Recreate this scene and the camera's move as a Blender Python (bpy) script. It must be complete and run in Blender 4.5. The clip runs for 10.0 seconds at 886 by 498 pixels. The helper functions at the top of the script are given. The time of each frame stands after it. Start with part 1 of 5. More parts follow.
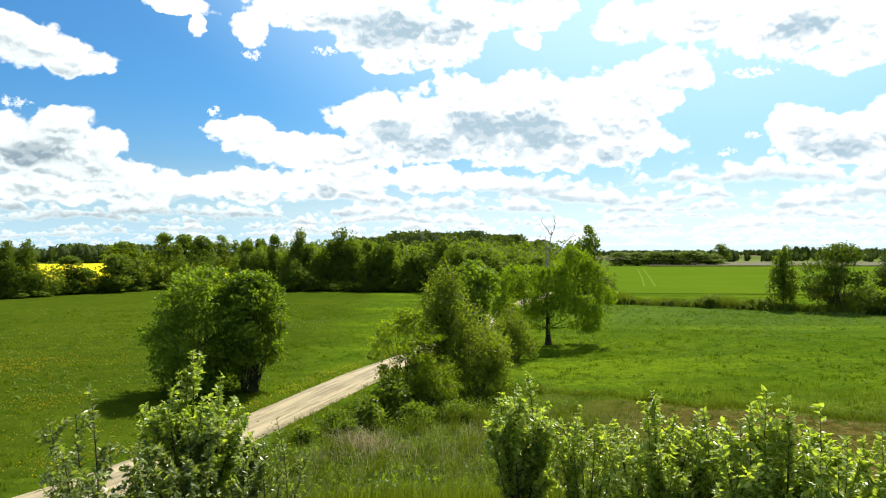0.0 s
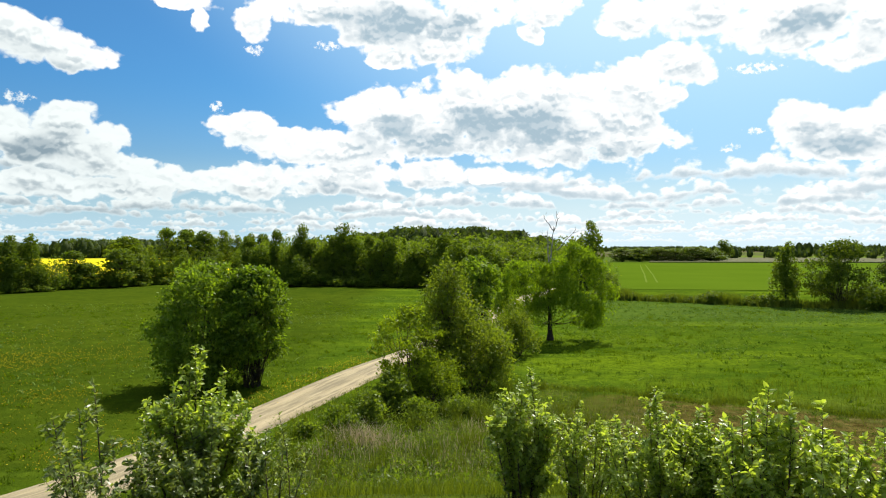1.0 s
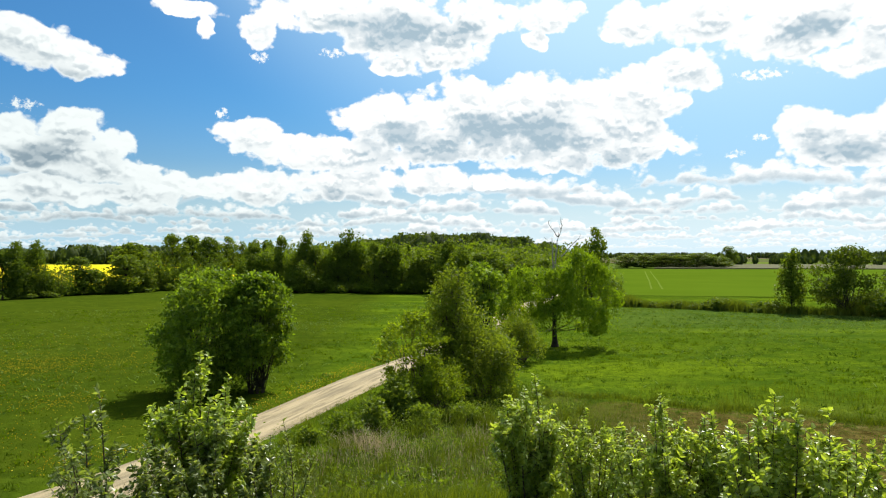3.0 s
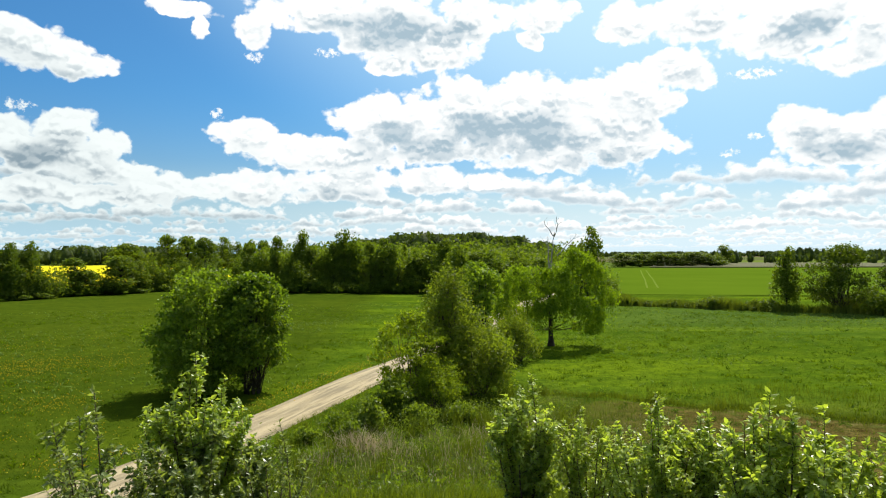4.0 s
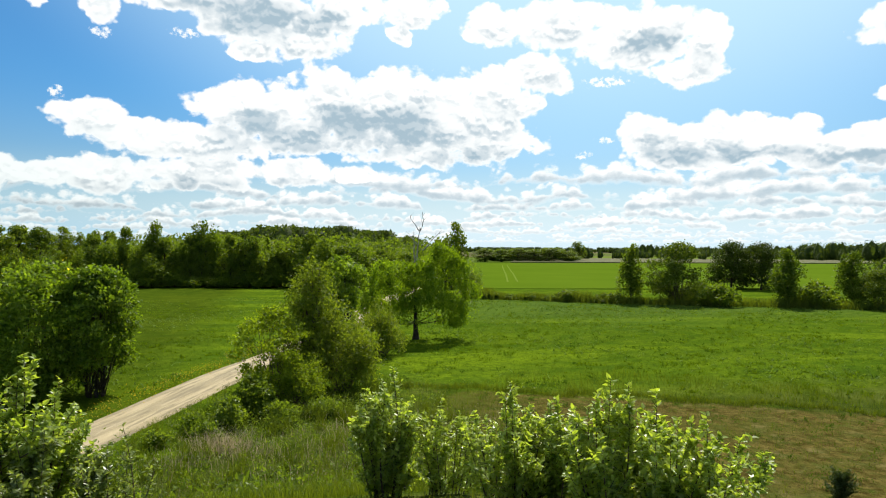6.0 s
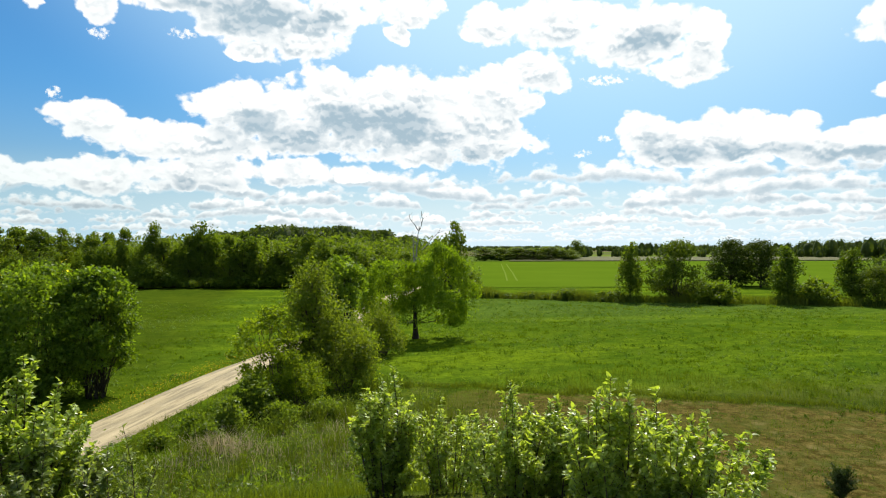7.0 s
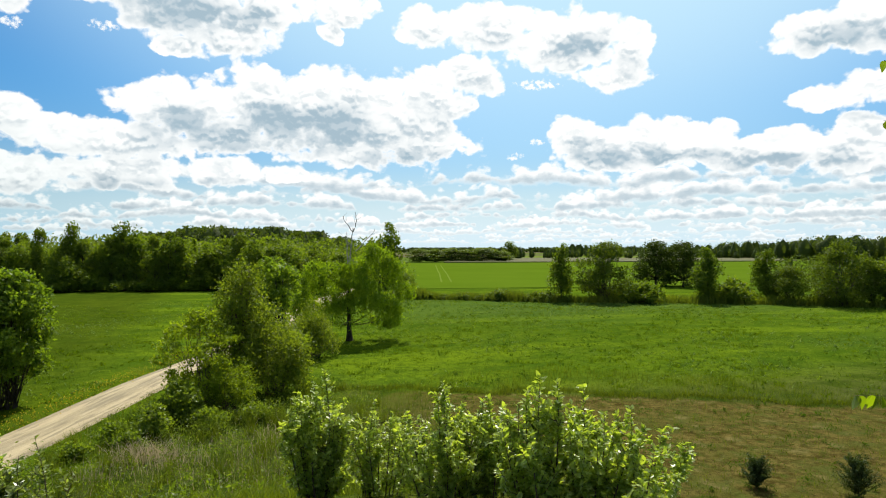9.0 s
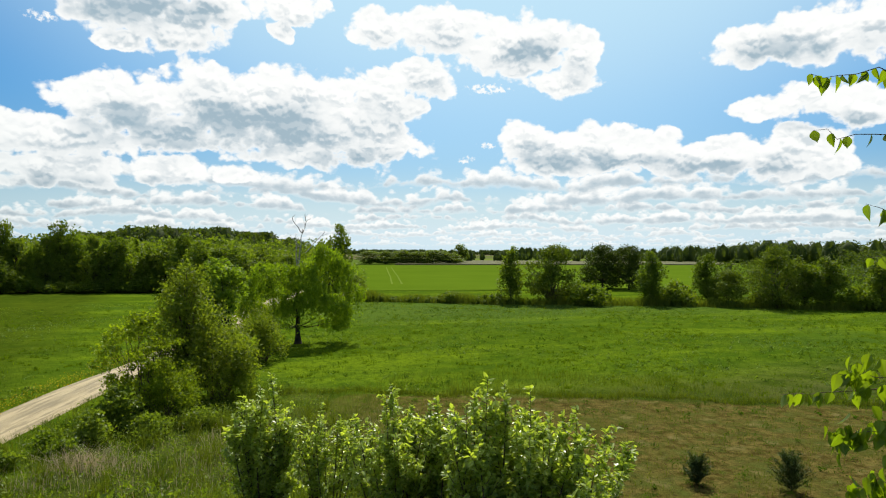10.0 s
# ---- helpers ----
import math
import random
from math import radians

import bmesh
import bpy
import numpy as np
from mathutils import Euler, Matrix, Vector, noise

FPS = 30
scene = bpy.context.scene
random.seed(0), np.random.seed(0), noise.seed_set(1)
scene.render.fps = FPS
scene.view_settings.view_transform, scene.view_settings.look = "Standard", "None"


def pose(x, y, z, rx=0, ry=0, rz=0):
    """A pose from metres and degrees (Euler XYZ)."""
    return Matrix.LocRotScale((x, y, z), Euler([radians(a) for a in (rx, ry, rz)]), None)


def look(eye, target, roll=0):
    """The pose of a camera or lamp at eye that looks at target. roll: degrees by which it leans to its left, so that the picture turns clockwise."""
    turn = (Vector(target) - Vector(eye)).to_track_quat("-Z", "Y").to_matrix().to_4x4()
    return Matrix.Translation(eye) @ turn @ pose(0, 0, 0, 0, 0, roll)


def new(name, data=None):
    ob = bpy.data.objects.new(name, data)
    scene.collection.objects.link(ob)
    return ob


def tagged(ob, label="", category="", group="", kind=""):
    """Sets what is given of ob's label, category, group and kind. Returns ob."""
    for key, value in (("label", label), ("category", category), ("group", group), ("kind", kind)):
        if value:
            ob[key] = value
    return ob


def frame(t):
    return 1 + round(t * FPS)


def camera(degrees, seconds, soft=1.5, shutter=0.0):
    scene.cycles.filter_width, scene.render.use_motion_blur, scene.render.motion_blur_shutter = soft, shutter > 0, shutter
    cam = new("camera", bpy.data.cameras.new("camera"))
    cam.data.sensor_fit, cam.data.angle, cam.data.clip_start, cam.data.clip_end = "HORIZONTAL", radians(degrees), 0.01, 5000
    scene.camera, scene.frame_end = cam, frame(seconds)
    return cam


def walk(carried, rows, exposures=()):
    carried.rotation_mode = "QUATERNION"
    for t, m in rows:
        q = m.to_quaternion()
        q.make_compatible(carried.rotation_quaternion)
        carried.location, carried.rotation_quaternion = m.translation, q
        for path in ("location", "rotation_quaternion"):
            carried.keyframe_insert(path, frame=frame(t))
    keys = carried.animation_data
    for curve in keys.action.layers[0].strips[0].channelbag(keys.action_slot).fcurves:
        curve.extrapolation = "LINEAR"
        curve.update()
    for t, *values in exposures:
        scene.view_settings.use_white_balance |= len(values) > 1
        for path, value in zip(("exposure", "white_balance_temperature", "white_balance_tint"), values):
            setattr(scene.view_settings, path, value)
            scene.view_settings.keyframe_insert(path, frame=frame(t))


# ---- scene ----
EYE_Z = 8.5
cam = camera(68.02, 10.0, 1.1)


def view(t, yaw, pitch, roll):
    """A pose of the hand-held camera, which swings a little about the body as it pans."""
    a, p = radians(yaw), radians(pitch)
    eye = Vector((0.18 * math.sin(a), 0.18 * math.cos(a) - 0.18, EYE_Z))
    return t, look(eye, eye + Vector((math.sin(a) * math.cos(p), math.cos(a) * math.cos(p), math.sin(p))), roll)


walk(cam, [
    view(0.0, 0.00, 0.24, -0.18), view(0.5, -0.23, 0.13, 0.01), view(1.0, -0.19, -0.14, -0.06), view(1.5, -0.56, 0.06, 0.15),
    view(2.0, -0.37, 0.41, -0.12), view(2.5, -0.69, 0.41, 0.05), view(4.0, -0.22, 0.38, -0.25), view(4.5, -0.22, 0.33, -0.10),
    view(5.0, 0.04, 0.40, 0.06), view(5.5, -0.03, 0.31, 0.01), view(5.6, 0.2, 0.25, 0.05), view(5.7, 3.2, 0.1, 0.15),
    view(5.8, 6.0, 0.0, 0.25), view(5.9, 9.6, -0.1, 0.3), view(6.0, 11.38, -0.12, 0.30), view(6.2, 11.5, -0.15, 0.1),
    view(7.3, 11.4, -0.2, -0.1), view(7.5, 11.33, -0.20, -0.11), view(7.6, 11.4, -0.2, -0.1), view(7.7, 12.0, -0.2, 0.0),
    view(7.8, 14.7, -0.18, 0.05), view(7.9, 16.5, -0.17, 0.08), view(8.0, 17.33, -0.16, 0.08), view(8.5, 17.10, -0.20, -0.11),
    view(9.0, 17.15, -0.07, -0.03), view(9.5, 17.31, -0.03, -0.05), view(9.6, 17.4, -0.02, 0.0), view(9.7, 18.2, 0.0, 0.1),
    view(9.8, 19.7, 0.05, 0.2), view(9.9, 20.9, 0.1, 0.3), view(10.0, 21.43, 0.14, 0.34)],
    [(0.0, 0.90), (1.0, 0.70), (5.6, 0.68), (6.1, 0.68), (8.5, 0.67), (10.0, 0.53)])

# ---- daylight ----
SUN_AZ, SUN_EL = 25.0, 51.0

sun = new("sun", bpy.data.lights.new("sun", "SUN"))
sun.data.energy, sun.data.angle, sun.data.color = 4.9, radians(0.55), (1.0, 0.95, 0.86)
sun.matrix_world = look((0, 0, 60), (-math.sin(radians(SUN_AZ)) * 40, -math.cos(radians(SUN_AZ)) * 40, 60 - 40 * math.tan(radians(SUN_EL))))

world = bpy.data.worlds.new("sky")
scene.world = world
world.use_nodes = True
wt = world.node_tree
wt.nodes.clear()


class Nodes:
    """Short hand for node trees: sockets in, sockets out."""

    def __init__(self, tree):
        self.tree = tree

    def put(self, sock, value):
        if isinstance(value, bpy.types.NodeSocket):
            self.tree.links.new(value, sock)
        elif value is not None:
            sock.default_value = value

    def math(self, op, a, b=None, c=None, clamp=False):
        n = self.tree.nodes.new("ShaderNodeMath")
        n.operation, n.use_clamp = op, clamp
        for s, q in zip(n.inputs, (a, b, c)):
            self.put(s, q)
        return n.outputs[0]

    def vec(self, op, a, b=None, scale=None):
        n = self.tree.nodes.new("ShaderNodeVectorMath")
        n.operation = op
        self.put(n.inputs[0], a)
        self.put(n.inputs[1], b)
        if scale is not None:
            self.put(n.inputs["Scale"], scale)
        return n.outputs["Value"] if op in ("DOT_PRODUCT", "LENGTH") else n.outputs[0]

    def step(self, x, lo, hi, to_lo=0.0, to_hi=1.0):
        n = self.tree.nodes.new("ShaderNodeMapRange")
        n.interpolation_type = "SMOOTHSTEP"
        for s, q in zip(n.inputs, (x, lo, hi, to_lo, to_hi)):
            self.put(s, q)
        return n.outputs[0]

    def noise(self, p, scale, detail=4.0, rough=0.5, distort=0.0, out=0):
        n = self.tree.nodes.new("ShaderNodeTexNoise")
        self.put(n.inputs["Vector"], p)
        for key, q in (("Scale", scale), ("Detail", detail), ("Roughness", rough), ("Distortion", distort)):
            self.put(n.inputs[key], q)
        return n.outputs[out]

    def mix(self, f, a, b, blend="MIX"):
        n = self.tree.nodes.new("ShaderNodeMix")
        n.data_type, n.blend_type = "RGBA", blend
        self.put(n.inputs[0], f)
        self.put(n.inputs[6], a if isinstance(a, bpy.types.NodeSocket) else (*a, 1))
        self.put(n.inputs[7], b if isinstance(b, bpy.types.NodeSocket) else (*b, 1))
        return n.outputs[2]

    def split(self, v):
        n = self.tree.nodes.new("ShaderNodeSeparateXYZ")
        self.put(n.inputs[0], v)
        return n.outputs[0], n.outputs[1], n.outputs[2]

    def join(self, x, y, z=0.0):
        n = self.tree.nodes.new("ShaderNodeCombineXYZ")
        for s, q in zip(n.inputs, (x, y, z)):
            self.put(s, q)
        return n.outputs[0]


# Cumulus puffs, bearing and height above the horizon with half widths, in degrees, cloud by cloud.
PUFFS = []
PUFFS += [(-32.6, 15.2, 4.0, 1.8), (-29.4, 14.4, 2.9, 1.3), (-34.0, 15.9, 2.4, 1.3), (-33.2, 10.9, 1.2, 0.5), (-22.2, 19.3, 3.0, 0.7), (-20.5, 18.0, 0.8, 1.0)]
PUFFS += [(-33.0, 8.6, 2.9, 1.8), (-30.1, 9.4, 2.7, 1.6), (-27.5, 8.6, 2.0, 1.4), (-30.8, 7.3, 5.4, 1.3), (-23.9, 5.5, 3.8, 1.2), (-27.5, 4.7, 6.1, 1.0), (-32.6, 4.9, 3.6, 1.2)]
PUFFS += [(-10.9, 19.9, 6.3, 1.8), (-4.1, 19.0, 6.4, 2.9), (-1.1, 17.3, 4.7, 1.9), (2.3, 19.3, 2.7, 2.2), (-16.5, 18.2, 1.5, 1.4), (-4.6, 15.9, 2.5, 0.9)]
PUFFS += [(-16.2, 16.1, 0.9, 0.5), (-10.2, 16.8, 1.3, 0.4), (-19.2, 11.4, 0.6, 0.6), (8.2, 19.7, 3.6, 1.4), (7.5, 18.0, 1.1, 0.8)]
PUFFS += [(-16.9, 9.7, 2.8, 1.7), (-12.3, 8.5, 4.3, 1.6), (-4.6, 11.2, 5.2, 2.4), (2.3, 12.4, 5.4, 2.7), (7.7, 11.8, 7.6, 3.6), (10.6, 8.8, 8.7, 1.9), (16.2, 9.2, 3.1, 2.3), (-8.0, 8.6, 4.9, 1.7)]
PUFFS += [(15.7, 13.7, 2.7, 1.8), (19.8, 14.7, 3.0, 1.9), (17.5, 12.3, 2.7, 1.6), (-16.5, 5.5, 5.1, 1.5), (-9.0, 6.1, 5.4, 1.4), (-1.2, 6.3, 3.2, 1.3), (4.3, 6.1, 2.4, 0.7)]
PUFFS += [(15.8, 18.6, 2.8, 1.7), (21.1, 18.6, 4.6, 2.1), (28.0, 17.3, 5.5, 2.6), (31.4, 14.0, 3.1, 1.3), (25.2, 13.8, 2.2, 0.5), (33.1, 16.2, 2.0, 2.3)]
PUFFS += [(28.8, 9.4, 2.7, 1.8), (34.3, 9.1, 3.7, 1.7), (39.3, 8.6, 3.5, 1.5), (44.5, 7.7, 3.7, 1.6), (48.6, 6.8, 3.0, 1.4), (52.0, 6.9, 2.1, 1.2), (25.2, 9.1, 0.9, 0.3), (23.4, 7.9, 0.8, 0.4)]
PUFFS += [(46.5, 15.8, 3.0, 1.6), (50.4, 16.1, 4.0, 2.1), (54.4, 16.2, 3.3, 2.2), (47.0, 11.2, 2.1, 0.9), (50.5, 11.5, 2.9, 1.5), (54.1, 10.6, 2.7, 1.6)]
PUFFS += [(31.6, 8.9, 2.4, 1.5), (36.5, 8.0, 6.0, 1.5), (43.0, 7.6, 6.0, 1.6), (31.0, 7.5, 4.0, 1.2), (50.0, 8.4, 3.0, 1.5), (-27.0, 6.3, 3.4, 1.2)]
PUFFS += [(-0.6, 9.4, 4.2, 1.8), (3.2, 10.6, 4.8, 1.9), (15.0, 10.6, 4.0, 2.3)]
# Grey undersides of the thick clouds.
BELLIES = [(-4.1, 10.0, 3.4, 1.2), (5.7, 10.7, 5.3, 1.3), (1.8, 8.8, 5.4, 0.6), (13.9, 7.6, 4.1, 0.9), (-4.1, 19.2, 5.4, 1.4), (-31.9, 13.4, 3.3, 0.5), (-33.0, 7.7, 2.1, 0.7), (-1.2, 5.8, 2.2, 0.4)]
BELLIES += [(29.2, 17.3, 2.2, 0.8), (-9.0, 5.4, 3.9, 0.4), (33.8, 8.0, 5.1, 0.5), (29.5, 8.9, 1.4, 0.8), (44.9, 6.9, 3.2, 0.7), (48.1, 15.9, 2.7, 0.8), (51.2, 10.2, 3.2, 0.5)]

w = Nodes(wt)
way = wt.nodes.new("ShaderNodeTexCoord").outputs["Generated"]
wx, wy, wz = w.split(w.vec("NORMALIZE", way))
bearing = w.math("MULTIPLY", w.math("ARCTAN2", wx, wy), 180 / math.pi)
height = w.math("MULTIPLY", w.math("ARCSINE", wz), 180 / math.pi)
flat = w.join(bearing, height)
billow = w.noise(flat, 0.42, 5.0, 0.52)
shift = w.vec("SUBTRACT", w.noise(flat, 0.5, 3.0, 0.5, out=1), (0.5, 0.5, 0.5))
bent = w.vec("ADD", flat, w.vec("MULTIPLY", shift, (2.0, 1.1, 0.0)))


def cells(at, scale):
    n = wt.nodes.new("ShaderNodeTexVoronoi")
    n.voronoi_dimensions, n.feature = "2D", "F1"
    w.put(n.inputs["Vector"], at)
    n.inputs["Scale"].default_value = scale
    return n.outputs["Distance"]


def lumps(at):
    """Cauliflower heads, large ones with small ones on them."""
    at = w.vec("MULTIPLY", at, (1.0, 1.35, 1.0))
    big, mid, tiny = (w.math("SUBTRACT", 0.42, cells(at, q)) for q in (0.5, 1.15, 2.7))
    return w.math("ADD", w.math("MULTIPLY", big, 0.72), w.math("ADD", w.math("MULTIPLY", mid, 0.42), w.math("MULTIPLY", tiny, 0.16)))


def heap(puffs, lift=None, base=None):
    """How deep in the nearest puff a bearing and height lie: 1 at its middle, 0 at its rim."""
    top, at = None, base or bent
    at = at if lift is None else w.vec("ADD", at, lift)
    for a, e, ra, re in puffs:
        n = wt.nodes.new("ShaderNodeVectorMath")
        n.operation = "MULTIPLY_ADD"
        w.put(n.inputs[0], at)
        n.inputs[1].default_value, n.inputs[2].default_value = (1 / ra, 1 / re, 0), (-a / ra, -e / re, 0)
        f = w.vec("DOT_PRODUCT", n.outputs[0], n.outputs[0])
        top = f if top is None else w.math("SMOOTH_MIN", top, f, 0.25)
    return w.math("SUBTRACT", 1.0, top)


rough_at = w.vec("ADD", flat, w.vec("MULTIPLY", shift, (1.0, 0.8, 0.0)))
heads = lumps(rough_at)
rag = w.math("ADD", w.math("MULTIPLY", w.math("SUBTRACT", billow, 0.5), 1.9), heads)
deep = w.math("ADD", w.math("MAXIMUM", heap([q for q in PUFFS if q[3] > 0.65]), -3.0), rag)
near_cloud = w.step(deep, -0.12, 0.30)
# Torn scraps of cloud.
crumbs = w.noise(flat, 2.3, 5.0, 0.62)
scraps = w.math("ADD", w.math("MINIMUM", w.math("MAXIMUM", heap([q for q in PUFFS if q[3] <= 0.65], None, flat), -4.0), 0.7), w.math("MULTIPLY", w.math("SUBTRACT", crumbs, 0.55), 4.5))
near_cloud = w.math("MAXIMUM", near_cloud, w.step(scraps, 0.0, 0.9, 0.0, 0.95))
# The same kind of cloud goes on round the rest of the sky.
rest = w.noise(w.join(w.math("MULTIPLY", bearing, 0.5), height), 0.11, 8.0, 0.55)
outside = w.math("MAXIMUM", w.step(w.math("ABSOLUTE", w.math("SUBTRACT", bearing, 11.0)), 46.0, 50.0), w.step(height, 21.0, 24.0))
rest = w.math("MULTIPLY", w.step(rest, 0.50, 0.56), outside)
# Ranks of far cumulus, one behind the other: level bases, heaped tops, smaller towards the horizon.
low = low_belly = 0.0
for k, (base, tall) in enumerate(((0.5, 0.4), (0.85, 0.5), (1.3, 0.65), (1.85, 0.8), (2.5, 1.0), (3.3, 1.25), (4.3, 1.5), (5.4, 1.7))):
    wave = w.math("SUBTRACT", w.noise(w.join(w.math("MULTIPLY", bearing, 0.13 / tall), 7.7 * k), 1.0, 2.0, 0.5), 0.5)
    rise = w.math("SUBTRACT", w.math("DIVIDE", w.math("SUBTRACT", height, base), tall), w.math("MULTIPLY", wave, 1.9))
    where = w.noise(w.join(w.math("ADD", w.math("MULTIPLY", bearing, 0.21 / tall), 13.7 * k), 0.4 * k), 1.0, 2.0, 0.5)
    curl = w.noise(w.join(w.math("ADD", w.math("MULTIPLY", bearing, 1.0 / tall), 5.1 * k), w.math("MULTIPLY", rise, 1.5)), 1.0, 5.0, 0.56)
    knob = w.math("SUBTRACT", 0.40, cells(w.join(w.math("MULTIPLY", bearing, 0.8 / tall), rise), 1.6))
    full = w.math("MULTIPLY", w.math("SUBTRACT", where, 0.375), 4.6)
    over = w.math("SUBTRACT", w.math("ADD", full, w.math("ADD", w.math("MULTIPLY", w.math("SUBTRACT", curl, 0.5), 1.9), w.math("MULTIPLY", knob, 0.8))), rise)
    body = w.math("MULTIPLY", w.step(over, -0.10, 0.36), w.step(w.math("ADD", rise, w.math("MULTIPLY", w.math("SUBTRACT", curl, 0.5), 0.8)), -0.16, 0.16))
    under = w.math("ADD", w.step(w.math("SUBTRACT", rise, w.math("MULTIPLY", over, 0.5)), 0.42, -0.28, 0.0, 0.72), w.math("MULTIPLY", w.math("SUBTRACT", curl, 0.5), 0.7))
    low = w.math("MAXIMUM", low, w.math("MULTIPLY", body, 0.97))
    low_belly = w.math("ADD", w.math("MULTIPLY", low_belly, w.math("SUBTRACT", 1.0, body)), w.math("MULTIPLY", body, under))
low_belly = w.math("MULTIPLY", low_belly, w.step(height, 0.0, 3.5, 0.45, 1.0), clamp=True)
cover = w.math("MAXIMUM", w.math("MAXIMUM", near_cloud, rest), low)

sky = wt.nodes.new("ShaderNodeTexSky")
sky.sky_type, sky.sun_disc = "NISHITA", False
sky.sun_elevation, sky.sun_rotation = radians(SUN_EL), radians(SUN_AZ)
sky.air_density, sky.dust_density, sky.ozone_density = 1.0, 1.3, 1.0
# Light comes from above and behind: rims and tops are white, undersides grey.
bulge = w.step(w.math("SUBTRACT", lumps(w.vec("ADD", rough_at, (0.08, 0.30, 0.0))), heads), -0.20, 0.26, -0.45, 0.55)
folds = w.math("MULTIPLY", w.math("SUBTRACT", w.noise(w.vec("MULTIPLY", bent, (0.55, 1.0, 1.0)), 0.5, 2.5, 0.5), 0.5), 2.6)
thick = w.step(deep, 0.15, 1.0)
big_puffs = [q for q in PUFFS if q[3] > 1.05]
above = w.math("ADD", w.math("MULTIPLY", w.math("MAXIMUM", heap(big_puffs, (0.1, 0.8, 0.0)), -2.0), 0.6), w.math("MULTIPLY", w.math("MAXIMUM", heap(big_puffs, (0.3, 1.9, 0.0)), -2.0), 0.4))
above = w.step(w.math("ADD", above, w.math("MULTIPLY", folds, 0.45)), 0.05, 1.05)
belly = w.step(w.math("ADD", w.math("MAXIMUM", heap(BELLIES, (0.0, 0.35, 0.0)), -4.0), w.math("MULTIPLY", folds, 0.8)), -2.0, 1.1)
belly = w.math("ADD", w.math("MULTIPLY", belly, 0.66), w.math("MULTIPLY", above, 0.62))
belly = w.math("ADD", belly, w.math("MULTIPLY", w.math("MULTIPLY", bulge, thick), 0.66))
belly = w.step(w.math("MULTIPLY", belly, w.step(deep, 0.0, 0.85, 0.12, 1.0)), -0.15, 1.42)
belly = w.math("ADD", w.math("MULTIPLY", belly, near_cloud), w.math("MULTIPLY", low_belly, w.math("SUBTRACT", 1.0, near_cloud)), clamp=True)
sun_way = (math.sin(radians(SUN_AZ)) * math.cos(radians(SUN_EL)), math.cos(radians(SUN_AZ)) * math.cos(radians(SUN_EL)), math.sin(radians(SUN_EL)))
sunward = w.vec("DOT_PRODUCT", w.vec("NORMALIZE", way), sun_way)
halo = w.step(sunward, 0.45, 0.67)
cloud = w.mix(belly, w.mix(halo, (10.3, 11.1, 11.0), (12.5, 12.6, 12.4)), w.mix(halo, (3.1, 4.15, 4.85), (4.6, 6.1, 7.1)))
azure = w.mix(w.step(height, 1.0, 14.0, 0.45, 1.0), sky.outputs[0], (0.35, 0.86, 1.26), "MULTIPLY")
glare = w.step(sunward, 0.62, 0.88, 0.0, 0.9)
azure = w.mix(glare, azure, (7.2, 10.2, 11.9))
clear = w.mix(w.step(height, 8.0, 0.3, 0.0, 0.92), azure, w.mix(halo, (5.6, 8.3, 9.9), (8.6, 10.6, 11.7)))
tone = w.mix(w.math("MULTIPLY", cover, w.step(height, -0.5, 2.5, 0.6, 1.0)), clear, cloud)
back = wt.nodes.new("ShaderNodeBackground")
w.put(back.inputs["Color"], tone)
back.inputs["Strength"].default_value = 0.056
out = wt.nodes.new("ShaderNodeOutputWorld")
wt.links.new(back.outputs[0], out.inputs[0])

# ---- materials ----


def material(name):
    m = bpy.data.materials.new(name)
    m.use_nodes = True
    t = m.node_tree
    bsdf = next(n for n in t.nodes if n.type == "BSDF_PRINCIPLED")
    return m, Nodes(t), bsdf, next(n for n in t.nodes if n.type == "OUTPUT_MATERIAL")


def bump(n, bsdf, height, strength, distance):
    b = n.tree.nodes.new("ShaderNodeBump")
    b.inputs["Strength"].default_value, b.inputs["Distance"].default_value = strength, distance
    n.put(b.inputs["Height"], height)
    n.tree.links.new(b.outputs[0], bsdf.inputs["Normal"])


def leaf_material(name, dark, light, sun_through, gloss=0.5, share=0.45, patch=0.9, shine=0.1, each=0.55):
    """Foliage: two greens mixed leaf by leaf and branch by branch, with light coming through the blades."""
    m, n, bsdf, end = material(name)
    geo, info = n.tree.nodes.new("ShaderNodeNewGeometry"), n.tree.nodes.new("ShaderNodeObjectInfo")
    place = n.tree.nodes.new("ShaderNodeTexCoord").outputs["Object"]
    f = n.math("ADD", n.math("MULTIPLY", geo.outputs["Random Per Island"], each), n.math("MULTIPLY", info.outputs["Random"], 0.25))
    f = n.math("ADD", f, n.math("MULTIPLY", n.math("SUBTRACT", n.noise(place, patch, 3.0), 0.42), 0.9), clamp=True)
    c = n.mix(f, dark, light)
    n.put(bsdf.inputs["Base Color"], c)
    bsdf.inputs["Roughness"].default_value = gloss
    bsdf.inputs["Specular IOR Level"].default_value = shine
    tr = n.tree.nodes.new("ShaderNodeBsdfTranslucent")
    n.put(tr.inputs["Color"], n.mix(1.0, c, sun_through, "MULTIPLY"))
    mixer = n.tree.nodes.new("ShaderNodeMixShader")
    mixer.inputs[0].default_value = share
    n.tree.links.new(bsdf.outputs[0], mixer.inputs[1])
    n.tree.links.new(tr.outputs[0], mixer.inputs[2])
    n.tree.links.new(mixer.outputs[0], end.inputs[0])
    return m


